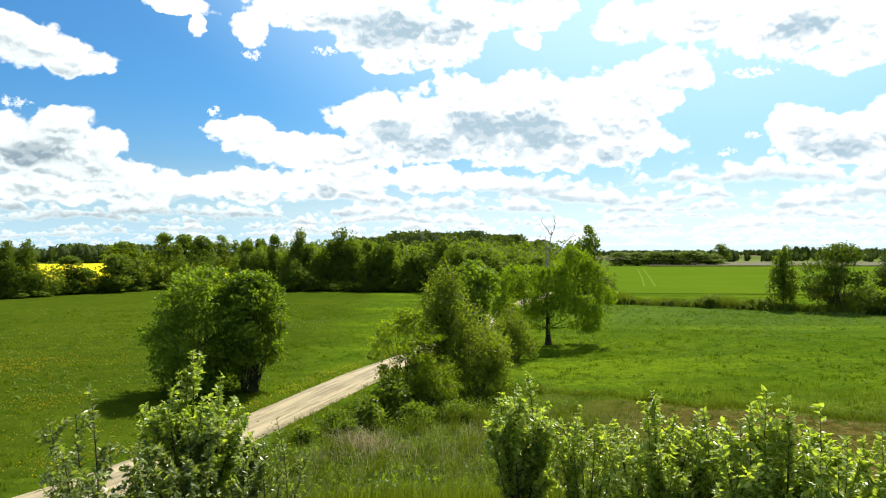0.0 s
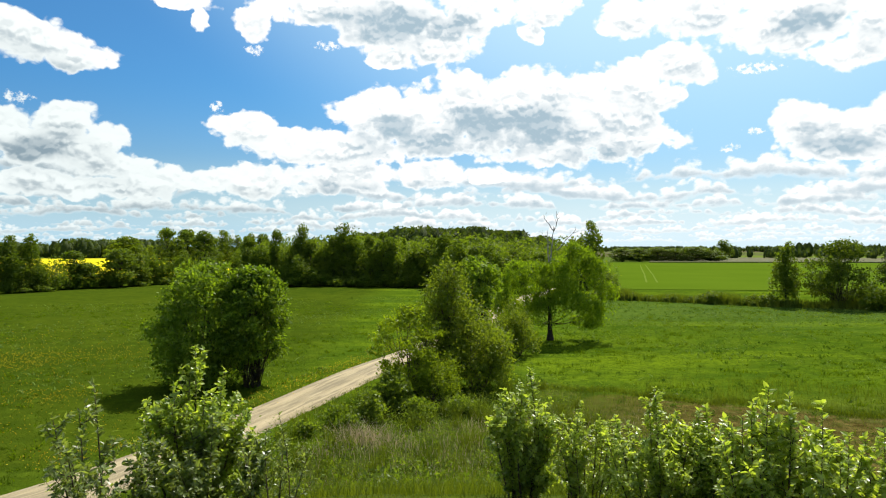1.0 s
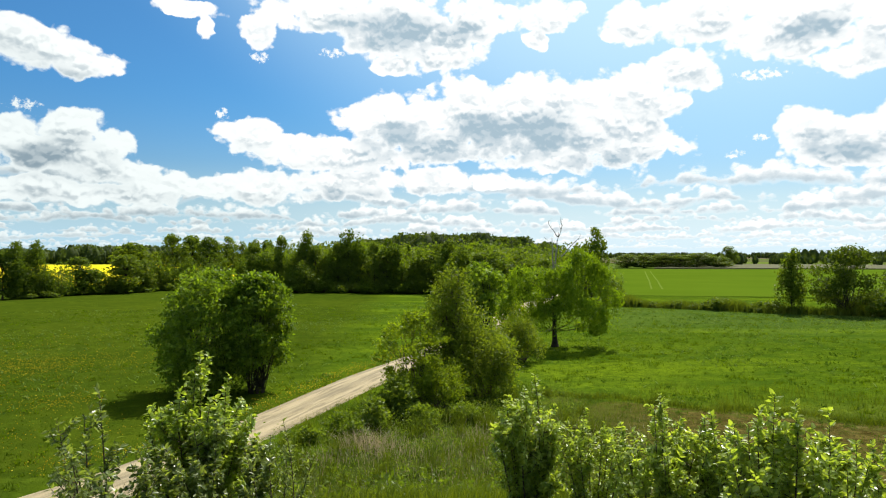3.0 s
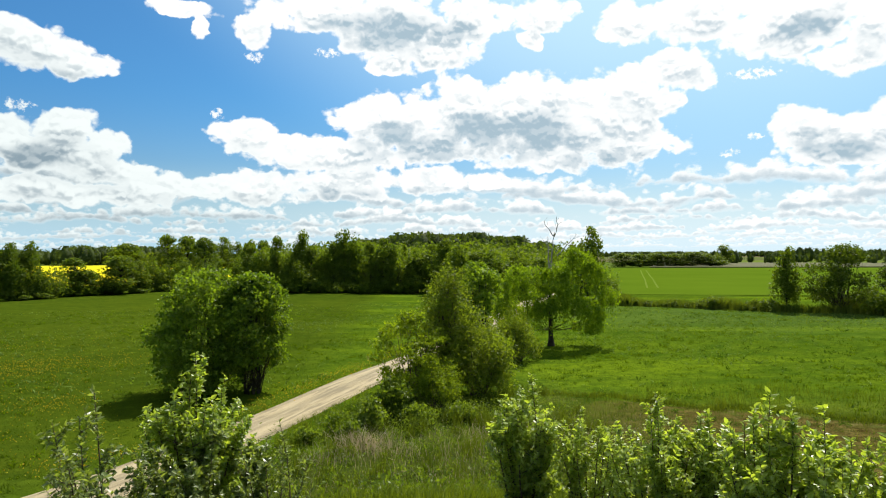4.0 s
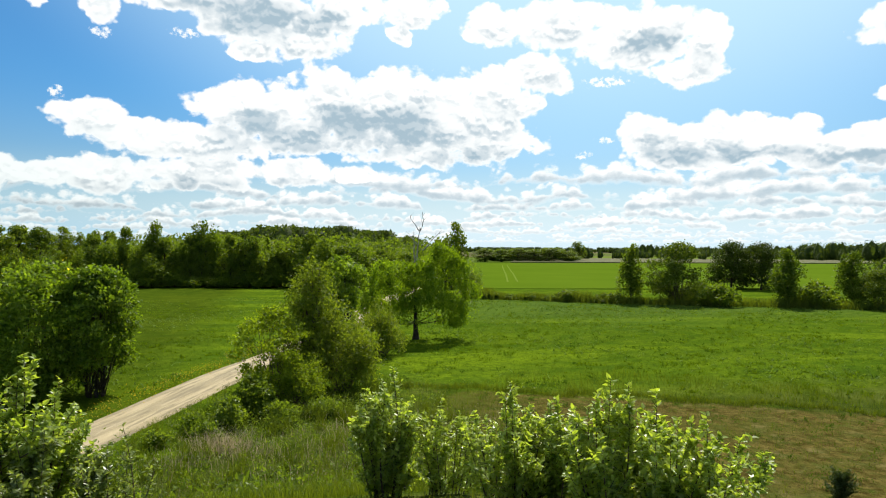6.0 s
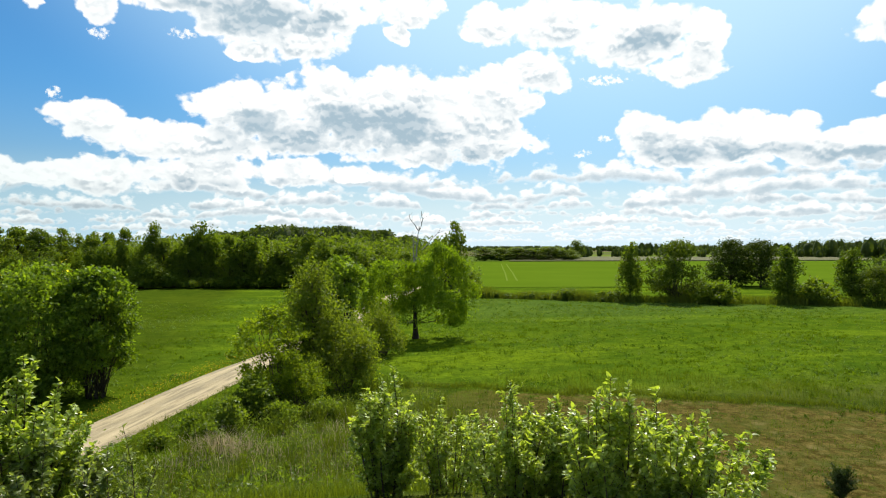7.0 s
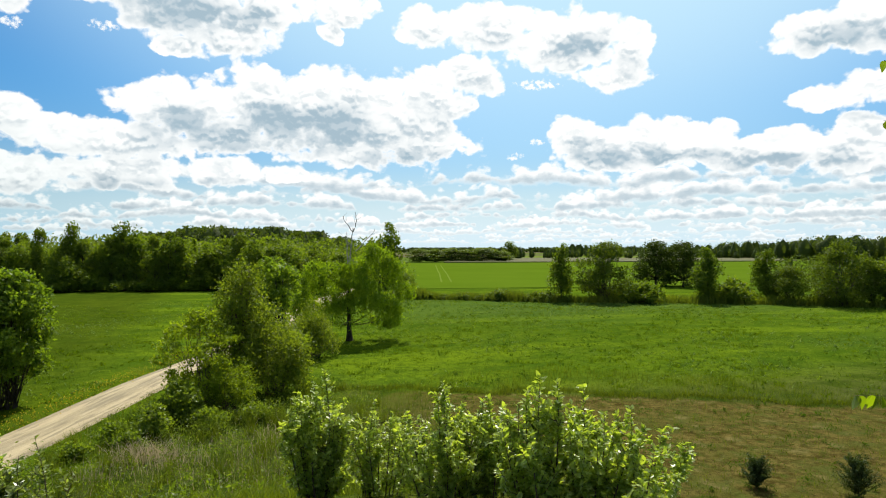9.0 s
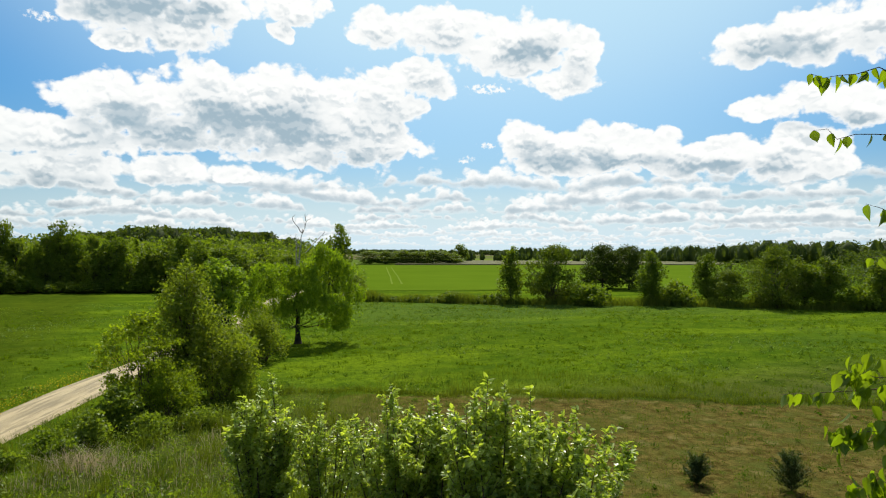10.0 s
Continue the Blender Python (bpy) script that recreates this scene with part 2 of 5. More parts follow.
def plain_material(name, a, b, scale, rough=0.85, bumps=0.4, dist=0.02):
    m, n, bsdf, end = material(name)
    place = n.tree.nodes.new("ShaderNodeTexCoord").outputs["Object"]
    big, small = n.noise(place, scale, 4.0), n.noise(place, scale * 9, 3.0)
    n.put(bsdf.inputs["Base Color"], n.mix(n.step(n.math("ADD", n.math("MULTIPLY", big, 0.6), n.math("MULTIPLY", small, 0.4)), 0.3, 0.7), a, b))
    bsdf.inputs["Roughness"].default_value = rough
    bsdf.inputs["Specular IOR Level"].default_value = 0.1
    bump(n, bsdf, small, bumps, dist)
    return m


M_BARK = plain_material("bark", (0.018, 0.015, 0.011), (0.058, 0.048, 0.038), 3.0, 0.9, 0.8, 0.03)
M_PALE_BARK = plain_material("pale_bark", (0.16, 0.15, 0.13), (0.34, 0.32, 0.29), 3.0)
M_TWIG = plain_material("twig", (0.05, 0.04, 0.025), (0.12, 0.09, 0.055), 12.0, 0.7)
M_DEAD = plain_material("dead_wood", (0.17, 0.16, 0.15), (0.33, 0.31, 0.29), 4.0)
THROUGH = (1.9, 1.9, 0.4)
M_MAPLE = leaf_material("maple_leaves", (0.062, 0.108, 0.011), (0.185, 0.262, 0.032), THROUGH, 0.45)
M_SALLOW_LIGHT = leaf_material("yellow_sallow_leaves", (0.092, 0.138, 0.010), (0.21, 0.27, 0.022), THROUGH, 0.5)
M_ELDER = leaf_material("elder_leaves", (0.055, 0.09, 0.012), (0.165, 0.22, 0.034), THROUGH, 0.45)
M_DENSE = leaf_material("dense_tree_leaves", (0.024, 0.042, 0.006), (0.072, 0.10, 0.014), THROUGH, 0.6, 0.3, 0.4, 0.1, 0.3)
M_DITCH = leaf_material("ditch_tree_leaves", (0.042, 0.070, 0.009), (0.118, 0.155, 0.022), THROUGH, 0.6, 0.42, 0.3, 0.1, 0.35)
M_TUSSOCK = leaf_material("tussock_grass", (0.046, 0.082, 0.006), (0.10, 0.148, 0.011), THROUGH, 0.9, 0.42, 0.15, 0.0)
M_REED = leaf_material("ditch_grass", (0.055, 0.085, 0.012), (0.14, 0.17, 0.03), THROUGH, 0.7, 0.35, 0.25, 0.05)
M_WILLOW = leaf_material("willow_leaves", (0.070, 0.122, 0.009), (0.198, 0.282, 0.022), THROUGH, 0.5)
M_SALLOW = leaf_material("sallow_leaves", (0.082, 0.118, 0.014), (0.19, 0.236, 0.033), THROUGH, 0.55)
M_WOOD_EDGE = leaf_material("wood_edge_leaves", (0.056, 0.092, 0.011), (0.155, 0.20, 0.026), THROUGH, 0.6, 0.42, 0.22, 0.1, 0.3)
M_YOUNG = leaf_material("young_tree_leaves", (0.062, 0.10, 0.011), (0.165, 0.215, 0.028), THROUGH, 0.6, 0.45, 0.22, 0.1, 0.3)
M_FOREST = leaf_material("forest_leaves", (0.032, 0.052, 0.012), (0.08, 0.11, 0.025), THROUGH, 0.7, 0.35, 0.05)
M_SHRUB = leaf_material("shrub_leaves", (0.115, 0.175, 0.024), (0.31, 0.37, 0.085), (2.2, 2.15, 0.6), 0.36, 0.47, 3.0, 0.45, 0.65)
M_PEAR = leaf_material("pale_shrub_leaves", (0.085, 0.12, 0.028), (0.26, 0.31, 0.1), (1.6, 1.6, 0.5), 0.35, 0.5, 3.0, 0.4)
M_BIRCH = leaf_material("birch_leaves", (0.045, 0.085, 0.008), (0.13, 0.18, 0.016), (2.3, 2.2, 0.35), 0.35, 0.62, 6.0, 0.4)
M_NEEDLE = leaf_material("needles", (0.03, 0.05, 0.016), (0.075, 0.105, 0.04), THROUGH, 0.6, 0.2)
M_GRASS = leaf_material("tall_grass", (0.030, 0.055, 0.006), (0.125, 0.15, 0.022), THROUGH, 0.7, 0.35, 0.35, 0.05)
M_MEADOW = leaf_material("meadow_grass", (0.036, 0.068, 0.005), (0.075, 0.115, 0.008), THROUGH, 1.0, 0.25, 0.12, 0.0)
M_STRAW = leaf_material("dry_straw", (0.26, 0.215, 0.135), (0.50, 0.43, 0.30), (1.2, 1.1, 0.9), 0.7, 0.3)
M_DANDELION = leaf_material("dandelion_heads", (0.42, 0.29, 0.02), (0.58, 0.45, 0.03), (1.3, 1.1, 0.6), 0.7, 0.3)
M_RAPE = leaf_material("rape_bloom", (0.5, 0.43, 0.01), (0.75, 0.62, 0.02), (1.2, 1.1, 0.6), 1.0, 0.0, 0.05, 0.0)
M_FLECK = leaf_material("pale_meadow_grass", (0.085, 0.135, 0.022), (0.15, 0.205, 0.06), THROUGH, 0.9, 0.3, 0.3, 0.05)
M_STALK = leaf_material("pale_stalks", (0.09, 0.12, 0.03), (0.20, 0.23, 0.085), (1.6, 1.6, 0.6), 0.6, 0.35, 0.5, 0.1)
M_HERB = leaf_material("meadow_herbs", (0.030, 0.066, 0.009), (0.070, 0.115, 0.018), THROUGH, 0.9, 0.35, 0.9, 0.0)


def ground_material():
    m, n, bsdf, end = material("meadow_soil")
    p = n.tree.nodes.new("ShaderNodeNewGeometry").outputs["Position"]
    x, y, z = n.split(p)
    big, mid = n.noise(p, 0.035, 4.0, 0.55), n.noise(p, 0.35, 5.0, 0.6)
    small = n.noise(p, 3.2, 7.0, 0.72)
    streak = n.noise(n.vec("MULTIPLY", p, (0.03, 0.16, 1.0)), 1.0, 4.0, 0.55)
    grass = n.mix(n.step(mid, 0.3, 0.7), (0.040, 0.078, 0.004), (0.074, 0.115, 0.006))
    grass = n.mix(n.step(streak, 0.45, 0.62), grass, (0.098, 0.148, 0.006))
    grass = n.mix(n.math("MULTIPLY", n.step(big, 0.5, 0.68), 0.55), grass, (0.042, 0.08, 0.014))
    damp = n.math("MULTIPLY", n.step(n.math("ADD", y, n.math("MULTIPLY", n.math("SUBTRACT", mid, 0.5), 30.0)), 64.0, 84.0), n.math("MULTIPLY", n.step(x, 10.0, 22.0), n.step(n.math("ADD", y, n.math("MULTIPLY", x, 0.6)), 129.0, 124.0)))
    grass = n.mix(n.math("MULTIPLY", damp, 0.6), grass, n.mix(n.step(small, 0.4, 0.6), (0.038, 0.072, 0.018), (0.075, 0.115, 0.03)))
    clumps = n.noise(p, 1.0, 7.0, 0.72)
    grass = n.mix(n.step(clumps, 0.46, 0.62, 0.0, 0.55), grass, (0.028, 0.058, 0.004))
    hummock = n.noise(n.vec("MULTIPLY", p, (0.55, 0.8, 1.0)), 0.42, 5.0, 0.62)
    grass = n.mix(n.step(hummock, 0.5, 0.66, 0.0, 0.38), grass, (0.032, 0.068, 0.006))
    # West of the track the sward is darker and more olive.
    line = n.math("SUBTRACT", x, n.math("SUBTRACT", n.math("MULTIPLY", y, 0.30), 19.0))
    olive = n.mix(n.step(n.math("ADD", n.math("MULTIPLY", mid, 0.5), n.math("MULTIPLY", big, 0.5)), 0.35, 0.65), (0.030, 0.051, 0.0035), (0.053, 0.075, 0.0045))
    grass = n.mix(n.step(n.math("ADD", n.math("ADD", line, n.math("MULTIPLY", n.math("MAXIMUM", n.math("SUBTRACT", y, 34.0), 0.0), 0.33)), n.math("MULTIPLY", n.math("SUBTRACT", big, 0.5), 14.0)), -6.0, 3.0), olive, grass)
    grass = n.mix(n.step(n.noise(p, 0.8, 7.0, 0.75), 0.50, 0.66, 0.0, 0.45), grass, (0.10, 0.145, 0.010))
    grass = n.mix(n.math("MULTIPLY", n.step(small, 0.44, 0.66), 0.6), grass, (0.024, 0.046, 0.004))
    # Darker, partly brownish ground under the rank grass of the bank and ditch.
    rank = n.math("MULTIPLY", n.step(line, 4.0, 6.5), n.step(n.math("ADD", y, n.math("MULTIPLY", mid, 6.0)), 44.0, 34.0))
    grass = n.mix(n.math("MULTIPLY", rank, 0.65), grass, n.mix(n.step(mid, 0.4, 0.6), (0.022, 0.03, 0.006), (0.055, 0.055, 0.02)))
    # The mown, dried-out ground along the foot of the bank.
    edge = n.math("SUBTRACT", n.math("SUBTRACT", 37.2, n.math("MULTIPLY", n.math("SUBTRACT", x, 12.0), 0.47)), y)
    edge = n.math("ADD", edge, n.math("MULTIPLY", n.math("SUBTRACT", mid, 0.5), 3.0))
    dry = n.math("MULTIPLY", n.step(edge, -0.2, 0.9), n.step(n.math("ADD", x, n.math("MULTIPLY", n.math("SUBTRACT", mid, 0.5), 14.0)), 3.0, 13.0))
    dry = n.math("MULTIPLY", dry, n.step(n.noise(p, 1.3, 5.0, 0.65), 0.70, 0.44, 0.25, 1.0))
    earth = n.mix(n.step(n.noise(p, 1.6, 9.0, 0.78), 0.36, 0.64), (0.036, 0.028, 0.006), (0.118, 0.094, 0.026))
    earth = n.mix(n.math("MULTIPLY", n.step(mid, 0.46, 0.62), 0.7), earth, (0.055, 0.060, 0.010))
    earth = n.mix(n.step(n.noise(p, 5.5, 6.0, 0.7), 0.52, 0.66, 0.0, 0.75), earth, (0.022, 0.018, 0.007))
    earth = n.mix(n.step(n.noise(p, 0.7, 6.0, 0.7), 0.56, 0.66, 0.0, 0.5), earth, (0.17, 0.135, 0.055))
    near = n.mix(dry, grass, earth)
    # Fields far off, in large parcels.
    cell = n.tree.nodes.new("ShaderNodeTexVoronoi")
    n.put(cell.inputs["Vector"], n.vec("MULTIPLY", p, (1.0, 0.45, 1.0)))
    cell.inputs["Scale"].default_value = 0.006
    tone = n.split(cell.outputs["Color"])[0]
    far = n.mix(n.step(tone, 0.25, 0.3), (0.10, 0.09, 0.05), n.mix(tone, (0.05, 0.085, 0.012), (0.1, 0.135, 0.025)))
    c = n.mix(n.step(y, 330.0, 420.0), near, far)
    n.put(bsdf.inputs["Base Color"], c)
    bsdf.inputs["Roughness"].default_value = 0.95
    bsdf.inputs["Specular IOR Level"].default_value = 0.0
    bump(n, bsdf, n.math("ADD", small, mid), 0.8, 0.14)
    return m


def road_material():
    """Pale gravel, packed and lighter in the wheel tracks, with loose stone and some grass between and along them."""
    m, n, bsdf, end = material("gravel")
    p = n.tree.nodes.new("ShaderNodeNewGeometry").outputs["Position"]
    across = n.split(n.tree.nodes.new("ShaderNodeUVMap").outputs[0])[0]
    stones, mid = n.noise(p, 22.0, 4.0, 0.7), n.noise(p, 0.9, 5.0, 0.6)
    c = n.mix(n.step(stones, 0.3, 0.7), (0.165, 0.13, 0.066), (0.30, 0.243, 0.133))
    track = n.math("ABSOLUTE", n.math("SUBTRACT", n.math("ABSOLUTE", n.math("SUBTRACT", across, 0.5)), 0.22))
    c = n.mix(n.math("MULTIPLY", n.step(track, 0.12, 0.03), 0.55), c, (0.36, 0.292, 0.165))
    c = n.mix(n.math("MULTIPLY", n.step(mid, 0.5, 0.7), 0.4), c, (0.22, 0.17, 0.10))
    c = n.mix(n.step(n.math("ADD", n.math("ABSOLUTE", n.math("SUBTRACT", across, 0.5)), n.math("MULTIPLY", n.math("SUBTRACT", mid, 0.5), 0.07)), 0.10, 0.03, 0.0, 0.4), c, (0.20, 0.165, 0.095))
    along = n.split(n.tree.nodes.new("ShaderNodeUVMap").outputs[0])[1]
    ruts = n.noise(n.join(n.math("MULTIPLY", across, 13.0), n.math("MULTIPLY", along, 0.6)), 1.0, 4.0, 0.6)
    c = n.mix(n.step(ruts, 0.50, 0.62, 0.0, 0.75), c, (0.135, 0.108, 0.058))
    c = n.mix(n.step(ruts, 0.46, 0.34, 0.0, 0.45), c, (0.39, 0.322, 0.19))
    rim = n.math("ADD", n.math("ABSOLUTE", n.math("SUBTRACT", across, 0.5)), n.math("MULTIPLY", n.math("SUBTRACT", mid, 0.5), 0.25))
    c = n.mix(n.step(rim, 0.44, 0.5), c, (0.085, 0.095, 0.03))
    n.put(bsdf.inputs["Base Color"], c)
    bsdf.inputs["Roughness"].default_value = 0.95
    bump(n, bsdf, n.math("ADD", stones, mid), 0.5, 0.03)
    return m


M_GROUND, M_ROAD = ground_material(), road_material()
M_CROP = leaf_material("young_crop", (0.058, 0.10, 0.006), (0.092, 0.14, 0.010), THROUGH, 1.0, 0.0, 0.035, 0.0)
M_PLOUGH = plain_material("pale_field", (0.065, 0.07, 0.025), (0.10, 0.095, 0.042), 0.05, 0.95)
M_TRACK = leaf_material("wheel_lines", (0.085, 0.13, 0.016), (0.115, 0.16, 0.024), THROUGH, 1.0, 0.0, 0.1, 0.0)

# ---- geometry helpers ----


class Geo:
    """Gathers vertices and faces (three or four corners) for one mesh."""

    def __init__(self):
        self.v, self.f, self.n = [], [], 0

    def add(self, verts, faces):
        verts, faces = np.asarray(verts, float).reshape(-1, 3), np.asarray(faces, int)
        self.v.append(verts)
        self.f.append(faces + self.n)
        self.n += len(verts)

    def tube(self, pts, radii, sides=5):
        pts = np.asarray(pts, float)
        d = np.gradient(pts, axis=0)
        d /= np.linalg.norm(d, axis=1)[:, None] + 1e-9
        ref = np.where(np.abs(d[:, 2:3]) > 0.9, [[1.0, 0, 0]], [[0, 0, 1.0]])
        a = np.cross(d, ref)
        a /= np.linalg.norm(a, axis=1)[:, None] + 1e-9
        b = np.cross(d, a)
        th = np.arange(sides) * 2 * np.pi / sides
        ring = pts[:, None] + np.asarray(radii)[:, None, None] * (np.cos(th)[None, :, None] * a[:, None] + np.sin(th)[None, :, None] * b[:, None])
        k, i = np.meshgrid(np.arange(len(pts) - 1), np.arange(sides), indexing="ij")
        j = (i + 1) % sides
        self.add(ring.reshape(-1, 3), np.stack([k * sides + i, k * sides + j, (k + 1) * sides + j, (k + 1) * sides + i], -1).reshape(-1, 4))

    def mesh(self, name, mat, smooth=False):
        me = bpy.data.meshes.new(name)
        v = np.concatenate(self.v)
        sizes = np.concatenate([np.full(len(f), f.shape[1]) for f in self.f])
        loops = np.concatenate([f.ravel() for f in self.f])
        me.vertices.add(len(v))
        me.vertices.foreach_set("co", v.ravel())
        me.loops.add(len(loops))
        me.loops.foreach_set("vertex_index", loops)
        me.polygons.add(len(sizes))
        me.polygons.foreach_set("loop_start", np.concatenate([[0], np.cumsum(sizes)[:-1]]))
        me.polygons.foreach_set("loop_total", sizes)
        me.update(calc_edges=True)
        me.materials.append(mat)
        if smooth:
            me.polygons.foreach_set("use_smooth", np.ones(len(sizes), bool))
        return me


def unit(v):
    return v / (np.linalg.norm(v, axis=-1, keepdims=True) + 1e-9)


def leaf_quads(geo, at, length, width, rng, lean=None, flutter=1.0):
    """Small leaf-shaped blades at the points given, turned at random or hanging along lean."""
    n = len(at)
    along = unit(rng.normal(size=(n, 3)) * flutter + (0 if lean is None else np.asarray(lean)))
    side = unit(np.cross(along, rng.normal(size=(n, 3))))
    ln = (length * rng.uniform(0.6, 1.3, n))[:, None]
    wd = (width * rng.uniform(0.6, 1.3, n))[:, None]
    v = np.stack([at - along * ln / 2, at + side * wd / 2 - along * ln * 0.05, at + along * ln / 2, at - side * wd / 2 - along * ln * 0.05], 1)
    geo.add(v.reshape(-1, 3), np.arange(4 * n).reshape(-1, 4))


def part(name, data, parent, label="", kind=""):
    ob = new(name, data)
    ob.parent = parent
    return tagged(ob, label=label, kind=kind)


def smooth(lo, hi, x):
    t = np.clip((np.asarray(x, float) - lo) / (hi - lo), 0, 1)
    return t * t * (3 - 2 * t)


def ground_z(x, y):
    """The bank on which the camera stands, its foot, and the nearly level fields."""
    x, y = np.asarray(x, float), np.asarray(y, float)
    foot = 25 - 18 * smooth(1.5, 7, x) - 17 * smooth(-1, -9, x)
    s = smooth(1.0, 1.0 + (foot - 1), y)
    back = 1 - smooth(-9, -26, y)
    roll = 0.16 * np.sin(x * 0.09 + 1) * np.sin(y * 0.075 + 0.4) + 0.09 * np.sin(x * 0.21 + y * 0.05) * np.sin(y * 0.19)
    roll = roll * smooth(14, 40, np.hypot(x, y)) * (1 - 0.7 * smooth(110, 200, y))
    return 6.9 * (1 - s) * back + roll


def gz(x, y):
    return float(ground_z(x, y))


# ---- the land ----
def build_ground():
    def steps(lo, hi, n, k):
        t = np.linspace(-1, 1, n) if lo < 0 else np.linspace(0, 1, n)
        return np.sign(t) * (np.sinh(np.abs(t) * k) / math.sinh(k)) * hi
    xs = steps(-1, 4300, 261, 7.0)
    ys = np.concatenate([-steps(0, 3000, 40, 7.0)[::-1][:-1], steps(0, 4300, 240, 5.6)])
    X, Y = np.meshgrid(xs, ys)
    Z = ground_z(X, Y)
    ny, nx = X.shape
    i, j = np.meshgrid(np.arange(ny - 1), np.arange(nx - 1), indexing="ij")
    g = Geo()
    g.add(np.stack([X, Y, Z], -1).reshape(-1, 3), np.stack([i * nx + j, i * nx + j + 1, (i + 1) * nx + j + 1, (i + 1) * nx + j], -1).reshape(-1, 4))
    tagged(new("ground", g.mesh("ground", M_GROUND, True)), "green meadow with a brown dried-out strip below a grassy bank", "ground", kind="structure")


ROAD = [(-40, 11.5), (-27, 12.5), (-18, 16.0), (-12.4, 23.1), (-9.4, 31.8), (-7.0, 39.7), (-4.4, 48.2), (-2.0, 55.5), (4.0, 75.0), (9.9, 95.0), (16, 117), (25, 147), (38, 190), (60, 240)]


def road_line(n=220):
    p = np.array(ROAD, float)
    t = np.concatenate([[0], np.cumsum(np.linalg.norm(np.diff(p, axis=0), axis=1))])
    q = np.linspace(0, t[-1], n)
    c = np.stack([np.interp(q, t, p[:, 0]), np.interp(q, t, p[:, 1])], -1)
    for _ in range(12):
        c[1:-1] = 0.25 * c[:-2] + 0.5 * c[1:-1] + 0.25 * c[2:]
    return c


ROAD_C = road_line()


def road_distance(x, y):
    p = np.stack([np.asarray(x, float).ravel(), np.asarray(y, float).ravel()], -1)
    best = np.full(len(p), 1e9)
    for c in ROAD_C:
        best = np.minimum(best, np.hypot(p[:, 0] - c[0], p[:, 1] - c[1]))
    return best


def build_road():
    d = unit(np.gradient(ROAD_C, axis=0))
    nrm = np.stack([d[:, 1], -d[:, 0]], -1)
    cols, half = 9, 1.9
    s = np.linspace(-1, 1, cols)
    rng = np.random.default_rng(3)
    wob = 1 + 0.06 * np.convolve(rng.normal(size=len(ROAD_C) + 8), np.ones(9) / 9, "valid")[:, None]
    P = ROAD_C[:, None] + nrm[:, None] * (s[None, :, None] * half * wob[:, :, None])
    crown = 0.10 - 0.04 * s**2 - 0.03 * np.exp(-((np.abs(s) - 0.45) / 0.16) ** 2)
    crown[[0, -1]] = -0.10
    Z = ground_z(P[..., 0], P[..., 1]) + crown[None]
    n = len(ROAD_C)
    i, j = np.meshgrid(np.arange(n - 1), np.arange(cols - 1), indexing="ij")
    g = Geo()
    faces = np.stack([i * cols + j, i * cols + j + 1, (i + 1) * cols + j + 1, (i + 1) * cols + j], -1).reshape(-1, 4)
    g.add(np.concatenate([P, Z[..., None]], -1).reshape(-1, 3), faces)
    me = g.mesh("road", M_ROAD, True)
    uv = me.uv_layers.new(name="UVMap")
    across = np.tile(np.linspace(0, 1, cols), n)
    idx = faces.ravel()
    uv.data.foreach_set("uv", np.stack([across[idx], (idx // cols) * 0.5], -1).ravel())
    tagged(new("road", me), "pale gravel track with two worn wheel lines", "road", kind="structure")


def field_slab(name, corners, top, mat, label, category):
    """A crop stand: a low slab over the ground with sloping sides."""
    g = Geo()
    c = np.array(corners, float)
    mid = c.mean(0)
    n = len(c)
    inner = mid + (c - mid) * 0.995
    v = [(*p, -0.3) for p in c] + [(*p, top) for p in inner]
    for k in range(n):
        q = (k + 1) % n
        g.add([v[k], v[q], v[n + q], v[n + k]], [[0, 1, 2, 3]])
    g.add([v[n + k] for k in range(n)] + [(*mid, top)], [[k, (k + 1) % n, n] for k in range(n)])
    return tagged(new(name, g.mesh(name, mat)), label, category, kind="structure")


build_ground()
build_road()
field_slab("rape_field", [(-140, 146), (-54, 200), (-105, 455), (-360, 440)], 1.15, M_RAPE, "bright yellow flowering rape field behind the trees", "field")
crop = field_slab("crop_field", [(26, 132), (78, 124), (150, 118), (300, 190), (346, 327), (178, 347), (85, 357), (50, 260)], 0.2, M_CROP, "smooth bright green field of young grain", "field")
field_slab("stubble_field", [(112, 362), (178, 352), (340, 333), (420, 420), (230, 500), (150, 480)], 0.6, M_PLOUGH, "pale brown stubble field beyond the grain", "field")
for off in (0.0, 2.5):
    g = Geo()
    ln = np.array([(47.0 + off, 154), (52.5 + off, 173), (61 + off, 202), (69.7 + off, 233), (91.3 + off, 308.7)], float)
    for a, b in zip(ln[:-1], ln[1:]):
        g.add([(a[0], a[1], 0.23), (a[0] + 0.45, a[1], 0.23), (b[0] + 0.45, b[1], 0.23), (b[0], b[1], 0.23)], [[0, 1, 2, 3]])
    part("tramline", g.mesh("tramline", M_TRACK), crop, "dark wheel line through the grain")

# ---- trees ----


